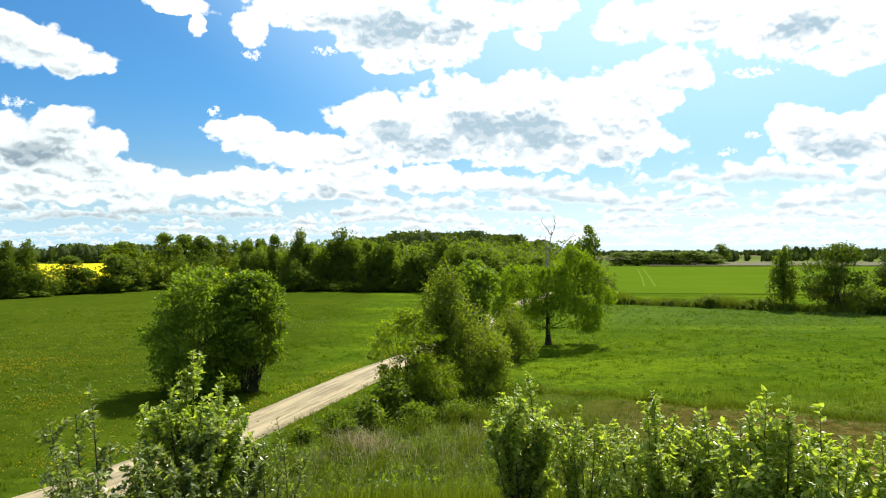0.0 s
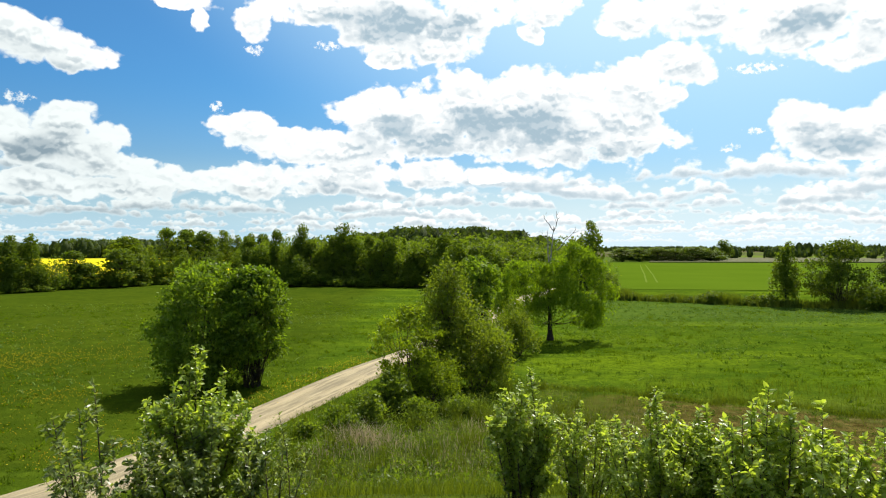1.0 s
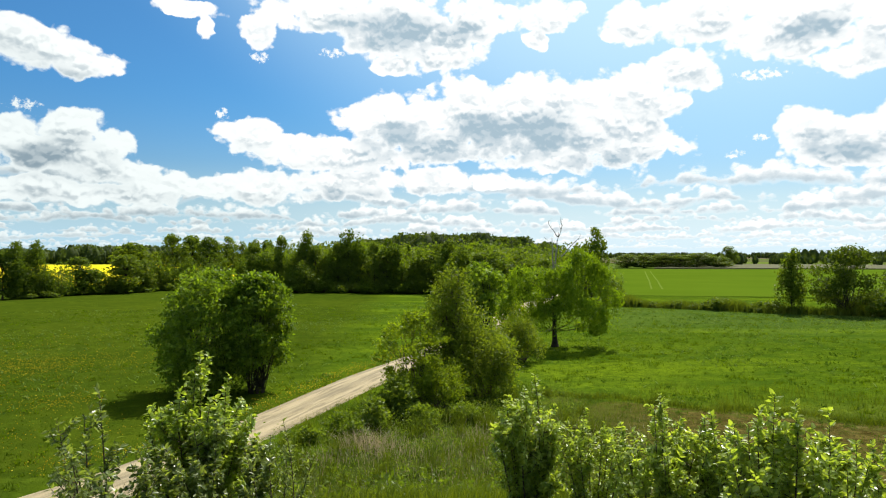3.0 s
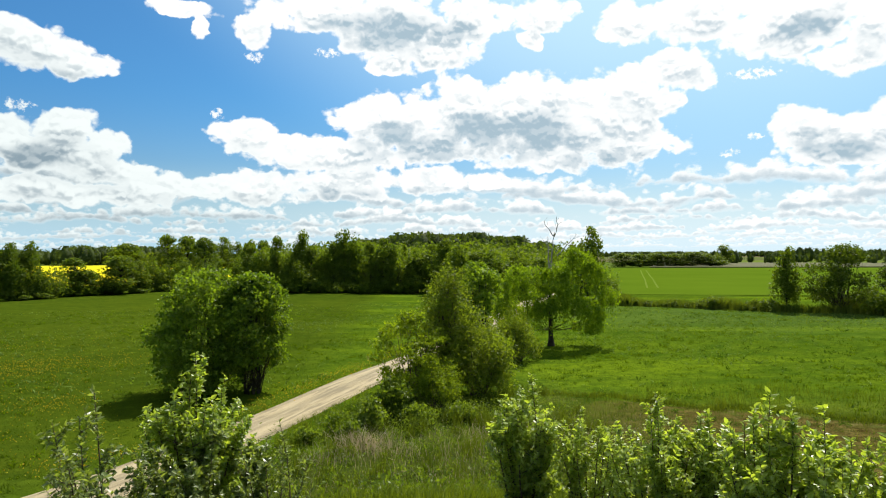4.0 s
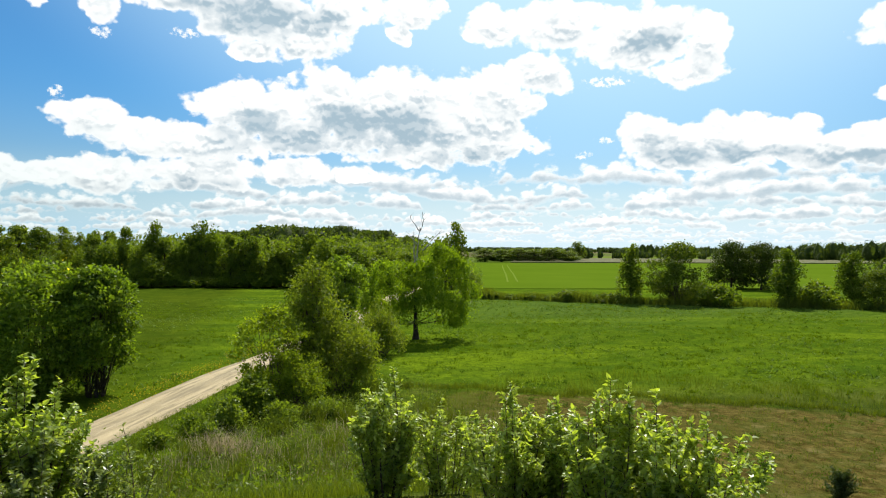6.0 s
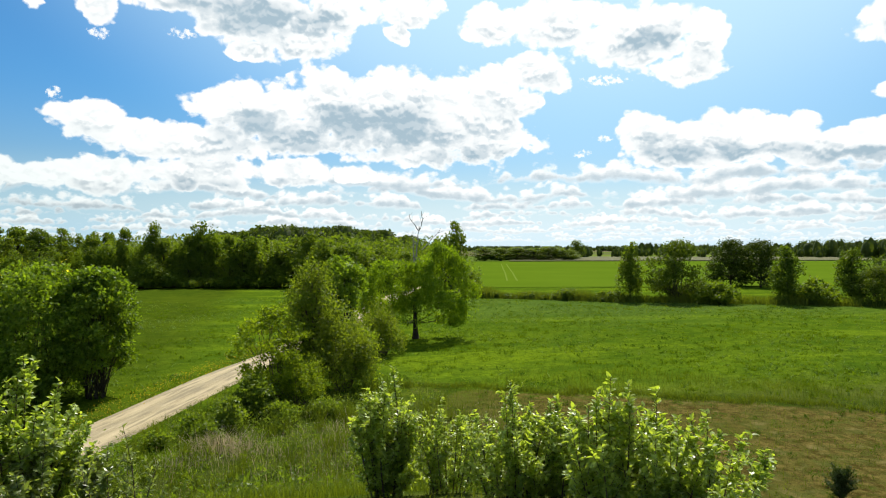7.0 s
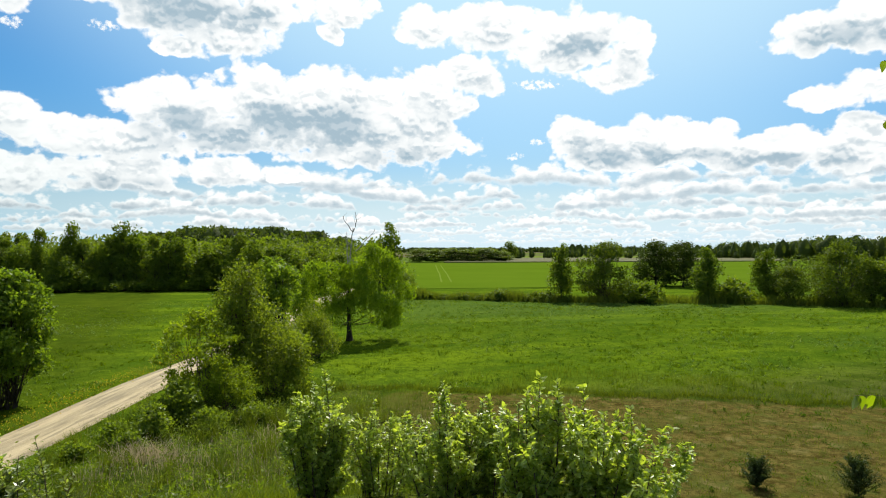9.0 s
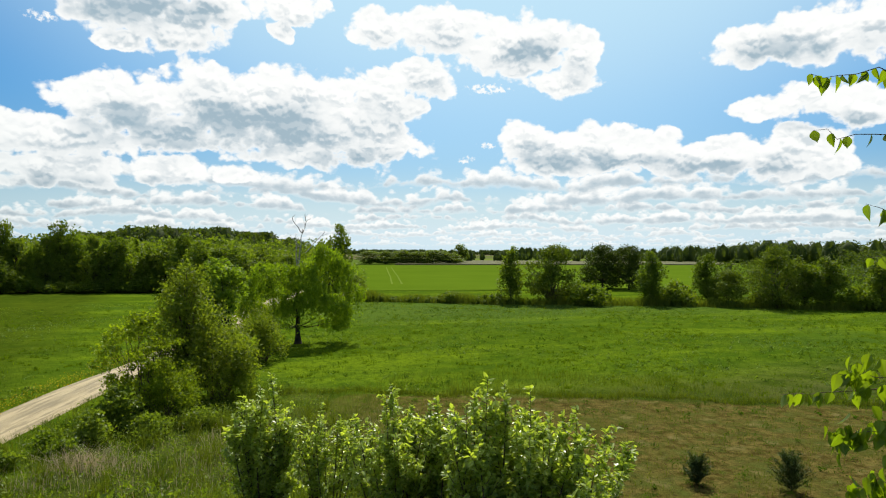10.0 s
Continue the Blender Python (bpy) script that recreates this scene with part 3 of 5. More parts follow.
def lobes_round(h, w, low, k, rng, size=0.23, dome=0.5):
    """Lobe centres and radii for a rounded, uneven crown."""
    t, a = rng.uniform(0.02, 0.97, k), rng.uniform(0, 6.28, k)
    full = np.where(t < 0.38, 0.74 + 0.26 * np.sin(t / 0.38 * 1.57), np.clip(1 - ((t - 0.38) / 0.62) ** 2, 0, 1) ** dome)
    r = w * size * rng.uniform(0.55, 1.15, k)
    q = np.sqrt(rng.uniform(0.1, 1, k)) * np.clip(full * w / 2 - 0.8 * r, 0, None)
    ctr = np.stack([np.cos(a) * q, np.sin(a) * q, low + t * (h - low)], -1)
    return ctr, np.stack([r, r, r * rng.uniform(0.65, 0.95, k)], -1)


def lobes_slim(h, w, low, k, rng):
    z = np.linspace(low + (h - low) * 0.1, h * 0.95, k)
    f = 1 - 0.75 * np.abs((z - low) / (h - low) - 0.38) ** 1.2 * 1.5
    a = rng.uniform(0, 6.28, k)
    r = w * 0.34 * np.clip(f, 0.22, 1) * rng.uniform(0.75, 1.25, k)
    off = w * 0.2 * np.clip(f, 0.1, 1)
    return np.stack([np.cos(a) * off, np.sin(a) * off, z], -1), np.stack([r, r, np.maximum(r * 1.2, (h - low) / k * 0.8)], -1)


def lobes_upright(h, w, low, k, rng):
    """Tall plumes of a many-stemmed bush, highest in the middle."""
    a, q = rng.uniform(0, 6.28, k), np.sqrt(rng.uniform(0, 1, k))
    x, y = np.cos(a) * q * w * 0.36, np.sin(a) * q * w * 0.36
    top = h * (1 - 0.4 * q**1.5) * rng.uniform(0.74, 1.0, k)
    z = low + (top - low) * rng.uniform(0.28, 0.72, k)
    r = w * rng.uniform(0.09, 0.17, k)
    return np.stack([x, y, z], -1), np.stack([r, r, np.maximum(np.minimum(top - z, z - low) * 1.1, r)], -1)


def plant(h, w, n, leaf, mats, seed, style="round", low=0.2, lobes=14, stems=1, girth=0.03, hang=0.0, shell=0.55, given=None, lump=0.23, dome=0.5, stray=0.11, tuft=0.45):
    """Meshes of a tree or bush: its wood, from trunk to limbs, and its leaves."""
    rng = np.random.default_rng(seed)
    low = h * low
    ctr, rad = {"round": lobes_round, "slim": lobes_slim, "upright": lobes_upright}[style](h, w, low, lobes, rng, **({"size": lump, "dome": dome} if style == "round" else {}))
    if given:
        ctr, rad = np.array([q[:3] for q in given], float), np.array([(q[3] * 0.86, q[3] * 0.86, q[3] * 0.7) for q in given], float)
    # Bring the crown to its measured height and breadth.
    bottom, top = (ctr[:, 2] - rad[:, 2]).min(), (ctr[:, 2] + rad[:, 2]).max()
    fz = (h - low) / (top - bottom)
    fx = w / ((ctr[:, :2] + rad[:, :2]).max(0) - (ctr[:, :2] - rad[:, :2]).min(0)).mean()
    ctr[:, 2], rad[:, 2] = low + (ctr[:, 2] - bottom) * fz, rad[:, 2] * fz
    ctr[:, :2], rad[:, :2] = ctr[:, :2] * fx, rad[:, :2] * fx
    wood, crown = Geo(), Geo()
    r0 = h * girth
    if stems == 1:
        bendx, bendy = rng.normal(0, 0.02 * h, 2)
        zs = np.linspace(-0.15, h * (0.93 if style == "slim" else 0.72), 9)
        t = np.clip(zs / h, 0, 1)
        axis = np.stack([bendx * np.sin(t * 4), bendy * np.sin(t * 3), zs], -1)
        wood.tube(axis, r0 * (1 - 0.85 * t) * (1 + 0.5 * np.exp(-zs / (0.04 * h))), 7)
        roots = [axis[min(len(axis) - 1, max(2, int(np.searchsorted(zs, max(low * 0.6, c[2] - 0.28 * h)))))] for c in ctr]
        r1 = r0 * (0.13 if given else 0.4)
    else:
        roots = [np.array([math.cos(q) * 0.09 * w, math.sin(q) * 0.09 * w, -0.1]) for q in rng.uniform(0, 6.28, len(ctr))]
        r1 = r0 * 0.6
    for c, s, r in zip(ctr, roots, rad):
        s = np.asarray(s, float)
        k = np.linspace(0, 1, 6)[:, None]
        m = (s + c) / 2 + np.array([0, 0, -0.06 * h if stems == 1 else 0.0]) + rng.normal(0, 0.02 * h, 3)
        p = (1 - k) ** 2 * s + 2 * k * (1 - k) * m + k**2 * c
        wood.tube(p, r1 * np.linspace(1, 0.3, 6), 4)
        for _ in range(3):
            e = c + unit(rng.normal(size=3)) * r * 0.85
            b = p[rng.integers(3, 6)]
            wood.tube([b, (b + e) / 2 + rng.normal(0, 0.03 * w, 3), e], r1 * np.array([0.3, 0.2, 0.08]), 3)
    vol = rad.prod(1) ** 0.67
    pick = rng.choice(len(ctr), n, p=vol / vol.sum())
    d = unit(rng.normal(size=(n, 3)))
    q = rng.uniform(shell**3, 1, n) ** (1 / 3) * (1 + rng.normal(0, stray, n))
    # Leaves gather on twigs, which leaves gaps between them.
    sprig = unit(rng.normal(size=(len(ctr), 40, 3)))
    d = unit(d * tuft + sprig[pick, rng.integers(0, 40, n)])
    at = ctr[pick] + d * rad[pick] * q[:, None]
    at[:, 2] = np.maximum(at[:, 2], 0.12 * leaf + 0.05 * h * rng.uniform(0, 1, n))
    if hang:
        # Leaves hang in strands, some long and some short, with air between them.
        strands = n // 34
        head = at[:strands][rng.integers(0, strands, n)]
        long = rng.uniform(0.15, 1, n)
        body = rng.random(n) < 0.48
        reach = smooth(0.08, 0.55, np.hypot(head[:, 0], head[:, 1]) / (w / 2))
        drop = np.where(body, 0, rng.uniform(0, 1, n) * long * hang * reach)
        at = np.where(body[:, None], at, head + rng.normal(0, 0.07, (n, 3)))
        at[:, 2] = np.maximum(at[:, 2] - drop, h * 0.13 + rng.uniform(0, 0.5, n))
        leaf_quads(crown, at, leaf * 1.4, leaf * 0.5, rng, (0, 0, -1.0), 0.7)
    else:
        leaf_quads(crown, at, leaf * 1.25, leaf * 0.75, rng, d * 0.6 + [0, 0, -0.25])
    return wood.mesh("trunk", mats[0], True), crown.mesh("crown", mats[1])


def stand(name, meshes, x, y, label, category, scale=(1, 1, 1), turn=0.0, group="", sink=0.0):
    """A tree, bush or sapling as one thing: an Empty at its base over trunk and crown."""
    root = new(name)
    root.empty_display_size = 0.3
    root.matrix_world = Matrix.LocRotScale((x, y, gz(x, y) - sink), Euler((0, 0, turn)), scale)
    tagged(root, label, category, group)
    part("trunk", meshes[0], root)
    part("crown", meshes[1], root)
    return root


# The two trees left of the track.
stand("maple_tree", plant(7.8, 7.6, 27000, 0.18, (M_BARK, M_MAPLE), 11, low=0.0, lobes=120, stems=5, girth=0.007, lump=0.14, shell=0.25, dome=0.5, stray=0.15, tuft=0.25), -14.9, 41.0, "broad dark green maple tree with foliage down to the grass", "tree")
stand("maple_tree", plant(7.5, 5.2, 17000, 0.18, (M_BARK, M_MAPLE), 12, low=0.16, lobes=80, stems=7, girth=0.005, lump=0.17, shell=0.3, dome=0.5, stray=0.15, tuft=0.25), -11.9, 40.4, "several-stemmed green maple tree with bare lower stems beside the track", "tree")
# Bushes along the track's other side.
stand("sallow_bush", plant(5.3, 5.2, 8500, 0.13, (M_TWIG, M_SALLOW_LIGHT), 21, "round", 0.14, 40, 9, 0.008, lump=0.12, dome=0.8, stray=0.14, shell=0.3, tuft=0.2), -2.0, 37.2, "light yellow-green sallow bush with open branches by the track", "bush")
stand("sallow_bush", plant(8.0, 4.8, 13500, 0.145, (M_TWIG, M_SALLOW), 22, "slim", 0.02, 44, 9, 0.009, stray=0.17, shell=0.3, tuft=0.2), 0.2, 40.1, "tall dense grey-green sallow bush with fine upright twigs", "bush")
stand("alder_tree", plant(8.1, 4.6, 11000, 0.2, (M_BARK, M_MAPLE), 23, "round", 0.05, 40, 3, 0.012, lump=0.19), 2.5, 48.4, "young dark green alder behind the sallow bushes", "tree")
stand("sallow_bush", plant(4.3, 4.4, 10500, 0.125, (M_TWIG, M_SALLOW), 24, "upright", 0.03, 26, 8, 0.012, stray=0.17, tuft=0.2), 5.6, 52.4, "low rounded sallow bush at the foot of the willow", "bush")
stand("sallow_bush", plant(5.2, 3.4, 4000, 0.18, (M_TWIG, M_SALLOW_LIGHT), 25, "upright", 0.15, 14, 6, 0.013), 6.0, 64.0, "thin reddish-green sallow bush beside the track", "bush")
stand("sallow_bush", plant(5.6, 4.5, 9500, 0.14, (M_TWIG, M_SALLOW), 28, "upright", 0.01, 40, 9, 0.008, stray=0.2, shell=0.25, tuft=0.25), 1.9, 39.2, "grey-green sallow bush leaning against a taller one", "bush")
stand("sallow_bush", plant(3.2, 3.2, 6500, 0.092, (M_TWIG, M_SALLOW_LIGHT), 29, "upright", 0.02, 22, 6, 0.010, stray=0.32, shell=0.3), -0.6, 35.8, "low bright yellow-green sallow bush", "bush")
for sx, sy, sh, sw, seed in ((-5.2, 31.4, 1.0, 1.7, 126), (-4.4, 30.2, 0.8, 1.5, 127), (-1.4, 32.4, 1.1, 1.9, 128), (0.8, 33.6, 0.9, 1.8, 129), (-6.3, 29.6, 0.7, 1.3, 130)):
    stand("elder_bush", plant(sh, sw, 1500, 0.115, (M_TWIG, M_ELDER), seed, "round", 0.0, 11, 5, 0.010, lump=0.28, stray=0.4, shell=0.2), sx, sy, "low leafy bush in tall grass by the ditch", "bush", group="low bushes by the ditch")
stand("elder_bush", plant(2.2, 2.6, 3200, 0.135, (M_TWIG, M_ELDER), 26, "round", 0.02, 16, 6, 0.010, stray=0.34, shell=0.3), -2.9, 34.2, "low leafy bush in the grass under the sallow", "bush")
stand("elder_bush", plant(1.5, 2.0, 2200, 0.125, (M_TWIG, M_ELDER), 27, "round", 0.02, 13, 6, 0.010, stray=0.34, shell=0.3), -3.8, 32.2, "small leafy bush in tall grass by the track", "bush")


# Boughs of the willow: across, deep, high, radius.
WILLOW_LOBES = [(-3.4, 0.4, 5.5, 1.1), (-2.6, -0.8, 7.0, 1.15), (-1.2, 0.7, 6.9, 1.1), (2.3, -0.5, 8.1, 1.15), (1.3, 0.8, 7.4, 1.15), (3.7, 0.3, 6.9, 1.0), (4.3, -0.4, 5.2, 1.0), (-3.7, -0.5, 4.1, 0.85), (1.4, 1.6, 5.4, 1.0)]
WILLOW_LOBES += [(-1.6, -1.5, 5.2, 0.95), (0.5, -2.1, 6.0, 0.95), (-0.4, 2.3, 5.9, 1.1), (2.0, -1.9, 4.5, 0.95), (-2.5, -1.0, 3.5, 0.8), (3.0, -1.2, 3.9, 0.9), (-1.3, 1.4, 3.9, 0.9), (0.1, 0.2, 6.8, 1.0), (3.2, 1.2, 4.4, 0.9)]
WILLOW_LOBES += [(0.2, -1.5, 4.7, 0.9), (-0.9, -1.2, 4.2, 0.8), (1.0, 0.9, 4.4, 0.9), (0.4, -1.4, 7.4, 0.9), (-0.5, -0.6, 5.8, 0.9), (1.2, -1.2, 5.6, 0.9), (3.1, -0.3, 7.6, 0.9), (-2.9, 0.5, 6.3, 0.9)]
WILLOW_LOBES += [(3.0, -0.8, 2.9, 0.7), (2.1, 0.7, 2.7, 0.6), (3.8, 0.3, 3.5, 0.7), (-2.2, -0.6, 2.9, 0.6), (-3.2, 0.1, 3.1, 0.6), (1.7, -0.6, 8.6, 0.8)]


def build_willow(x, y):
    root = stand("willow_tree", plant(9.1, 9.5, 29000, 0.20, (M_BARK, M_WILLOW), 31, "round", 0.15, 26, 1, 0.026, 3.2, given=WILLOW_LOBES), x, y, "old yellow-green willow with hanging twigs and bare dead top branches", "tree")
    rng = np.random.default_rng(5)
    g = Geo()
    # The dead leader forks; a second dead limb leans out.
    for start, mid, end, r in (((0, 0, 6.2), (0.1, 0, 9.0), (0.35, 0.1, 10.1), 0.085), ((0.35, 0.1, 10.1), (-0.2, 0.1, 10.7), (-0.55, 0.2, 11.5), 0.05), ((0.35, 0.1, 10.1), (0.8, 0, 10.7), (0.55, -0.1, 11.9), 0.055),
                               ((-0.1, 0.1, 7.0), (-0.15, 0.2, 8.6), (-0.2, 0.2, 9.7), 0.07), ((0.6, 0, 8.3), (1.6, 0.1, 9.3), (2.4, 0.2, 10.2), 0.05), ((0.1, 0, 8.9), (-0.4, 0.2, 9.3), (-0.95, 0.2, 10.1), 0.03)):
        start, mid, end = np.array(start), np.array(mid), np.array(end)
        k = np.linspace(0, 1, 7)[:, None]
        p = (1 - k) ** 2 * start + 2 * k * (1 - k) * mid + k**2 * end + np.concatenate([np.zeros((1, 3)), rng.normal(0, 0.035, (5, 3)), np.zeros((1, 3))])
        g.tube(p, r * np.linspace(1, 0.35, 7), 6)
        for _ in range(3):
            b = p[rng.integers(3, 7)]
            e = b + np.array([rng.normal(0, 0.3), rng.normal(0, 0.2), rng.uniform(0.2, 0.55)])
            g.tube([b, (b + e) / 2 + rng.normal(0, 0.05, 3), e], r * np.array([0.4, 0.25, 0.12]), 4)
    part("dead_branch", g.mesh("dead_branch", M_DEAD, True), root, "bare grey dead branches")


build_willow(9.7, 60.7)

# A stock of wood-edge trees, each shape used in several places.
STOCK = {
    "round": [plant(10, 7, 5400, 0.34, (M_BARK, M_WOOD_EDGE), 40 + k, "round", 0.02, 44, 1, 0.016, lump=0.19, dome=0.6, stray=0.09) for k in range(4)],
    "slim": [plant(10, 5, 4000, 0.32, (M_BARK, M_WOOD_EDGE), 50 + k, "slim", 0.02, 18, 1, 0.014, stray=0.10) for k in range(4)],
    "bush": [plant(4, 5, 2400, 0.32, (M_TWIG, M_YOUNG), 60 + k, "upright", 0.03, 20, 7, 0.012) for k in range(3)],
    "sprout": [plant(10, 6, 4700, 0.32, (M_BARK, M_YOUNG), 70 + k, "upright", 0.01, 30, 6, 0.010, stray=0.10) for k in range(3)],
    "wide": [plant(9, 9, 9500, 0.25, (M_BARK, M_DITCH), 90 + k, "round", 0.03, 60, 5, 0.008, lump=0.15, dome=0.55, stray=0.14) for k in range(3)],
    "dense": [plant(10, 9, 9500, 0.27, (M_BARK, M_DENSE), 95 + k, "round", 0.0, 60, 1, 0.016, lump=0.17, stray=0.10) for k in range(2)],
    "open": [plant(6, 6, 1500, 0.30, (M_TWIG, M_YOUNG), 66 + k, "upright", 0.05, 16, 6, 0.012) for k in range(2)],
}
SIZE = {"wide": (9, 9), "dense": (9, 10), "open": (6, 6), "round": (7, 10), "slim": (5, 10), "bush": (5, 4), "sprout": (6, 10)}
NAME = {"wide": "broadleaf_tree", "dense": "broadleaf_tree", "open": "sallow_bush", "round": "broadleaf_tree", "slim": "birch_tree", "bush": "willow_bush", "sprout": "young_tree"}
WORDS = {"wide": "wide many-stemmed green tree with an airy crown", "dense": "dense dark green broadleaf tree with a round crown", "open": "thin see-through yellow-green sallow bush", "round": "leafy green broadleaf tree with a rounded crown", "slim": "slender green birch tree", "bush": "low dense green willow bush", "sprout": "light green young tree with many stems"}
CAT = {"wide": "tree", "dense": "tree", "open": "bush", "round": "tree", "slim": "tree", "bush": "bush", "sprout": "tree"}
pick = random.Random(8)


def row_of(kinds, places, where, group, widen=1.15):
    for kind, (x, y, h, wd) in zip(kinds, places):
        key = {"r": "round", "s": "slim", "b": "bush", "p": "sprout", "o": "open", "w": "wide", "d": "dense"}[kind]
        w0, h0 = SIZE[key]
        stand(NAME[key], pick.choice(STOCK[key]), x, y, WORDS[key] + " " + where, CAT[key], (wd * widen / w0, wd * widen / w0, h * 1.08 / h0), pick.uniform(0, 6.28), group)


row_of("rsssporoorspopopspr", [(-83.6, 122.0, 8.6, 5.1), (-82.3, 123.6, 10.3, 4.6), (-81.4, 125.3, 8.4, 3.9), (-80.6, 126.9, 10.5, 3.9), (-79.8, 128.6, 7.2, 3.4), (-78.5, 130.4, 6.8, 5.2), (-78.2, 137.8, 7.4, 8.4), (-75.3, 142.0, 5.4, 4.7),
        (-73.6, 144.1, 3.4, 3.3), (-71.3, 144.2, 8.0, 7.8), (-69.4, 148.6, 6.8, 4.8), (-68.0, 153.4, 8.0, 5.2), (-65.5, 155.9, 7.8, 4.9), (-63.1, 158.5, 8.1, 5.0), (-62.1, 161.1, 4.2, 3.0), (-59.5, 163.9, 7.5, 6.3), (-57.3, 166.8, 6.6, 2.7), (-53.1, 169.8, 8.2, 4.3), (-50.7, 169.9, 5.7, 5.5)],
       "at the meadow's edge", "trees before the rape field", 1.25)
row_of("bbbbbbbbb", [(-81.0, 124.5, 1.6, 5.0), (-78.8, 128.0, 1.8, 5.0), (-77.6, 133.5, 1.6, 5.0), (-76.4, 138.5, 1.7, 5.0), (-73.2, 143.0, 1.9, 5.2), (-69.0, 147.5, 1.8, 5.5), (-65.6, 153.0, 1.8, 5.5), (-61.2, 158.8, 1.9, 5.5), (-56.0, 166.0, 1.9, 6.0)],
       "under the trees at the meadow's edge", "bushes before the rape field", 1.2)
row_of("rrrrrssr", [(-100.6, 206.8, 11.2, 9.5), (-83.9, 198.0, 13.6, 7.4), (-80.7, 204.7, 13.4, 6.4), (-72.5, 197.1, 12.6, 6.5), (-73.1, 212.8, 13.1, 7.0), (-66.0, 209.9, 11.6, 3.8), (-61.4, 206.1, 12.2, 4.8), (-57.6, 207.2, 12.1, 4.4)],
       "standing behind the hedge", "tall trees by the rape field", 1.7)
row_of("rprpsrprsprrpprrpb", [(-44.6, 149.3, 10.2, 4.8), (-40.6, 147.1, 10.5, 5.0), (-37.8, 147.2, 11.7, 3.9), (-34.5, 145.1, 10.6, 3.9), (-31.7, 145.2, 12.8, 3.6), (-29.8, 145.2, 9.6, 4.3), (-27.3, 145.3, 9.4, 3.8), (-24.8, 145.4, 10.1, 4.1), (-22.5, 145.4, 12.9, 4.3),
        (-19.8, 145.5, 11.7, 5.1), (-16.5, 143.4, 10.4, 4.2), (-13.3, 143.5, 11.1, 5.5), (-10.1, 143.6, 10.9, 6.2), (-6.5, 143.7, 9.6, 4.2), (-3.7, 143.8, 9.9, 6.2), (0.2, 136.0, 10.8, 5.1), (-32.0, 141.0, 6.9, 5.0), (-11.3, 141.5, 3.3, 4.2)],
       "at the wood's edge", "trees of the wood's edge", 1.5)
row_of("bbbbbbbbbbb", [(-43.0 + 5.2 * k, 141.5 - 0.5 * (k % 3) - (4.5 if k > 8 else 0.0), 2.2 + 0.5 * (k % 4), 5.6) for k in range(11)],
       "at the foot of the wood", "bushes of the wood's edge", 1.25)
row_of("prprpr", [(2.3, 129.6, 10.3, 6.1), (5.8, 126.1, 8.5, 6.0), (9.5, 125.9, 9.1, 6.0), (13.1, 125.8, 7.8, 6.0), (15.8, 125.7, 8.4, 5.4), (18.2, 126.5, 7.0, 5.0)],
       "at the wood's edge", "trees of the wood's edge", 1.4)
row_of("rp", [(25.3, 117.3, 12.2, 6.4), (27.7, 113.5, 6.1, 5.0)], "beside the track", "trees by the track")
row_of("swbddsbswwssbsw", [(50.0, 96.4, 8.9, 3.9), (55.5, 92.3, 9.0, 9.1), (59.0, 87.8, 3.4, 5.8), (87.9, 125.0, 9.8, 9.6), (92.6, 121.7, 9.6, 9.0), (69.0, 84.7, 8.1, 4.5), (72.9, 83.5, 3.9, 6.1), (79.0, 83.8, 7.8, 4.4),
        (79.4, 79.2, 5.4, 6.6), (84.1, 74.6, 9.1, 8.4), (88.3, 73.2, 6.7, 5.1), (91.1, 71.4, 7.6, 5.4), (93.7, 68.6, 3.6, 5.0), (97.0, 67.5, 7.5, 5.0), (101.3, 66.1, 8.2, 8.0)],
       "along the ditch", "trees along the ditch")
row_of("bbbbbbbb", [(26.7, 109.8, 1.7, 4.4), (30.1, 107.7, 1.1, 3.4), (33.0, 105.9, 0.9, 3.2), (35.9, 104.1, 1.2, 3.2), (38.8, 102.3, 0.9, 3.0), (41.2, 100.8, 1.9, 4.0), (45.3, 98.4, 1.3, 3.6), (47.2, 97.1, 1.8, 4.0)],
       "in the hedge along the ditch", "hedge along the ditch")
row_of("rrrrrrs", [(103.7, 384.3, 7.6, 13.7), (113.3, 383.4, 7.2, 13.8), (123.1, 382.5, 7.9, 13.8), (133.0, 381.6, 7.3, 13.9), (143.1, 380.7, 8.3, 14.0), (153.3, 379.7, 7.4, 14.1), (175.2, 413.5, 12.4, 8.5)],
       "in the field row", "tree row across the field", 1.45)


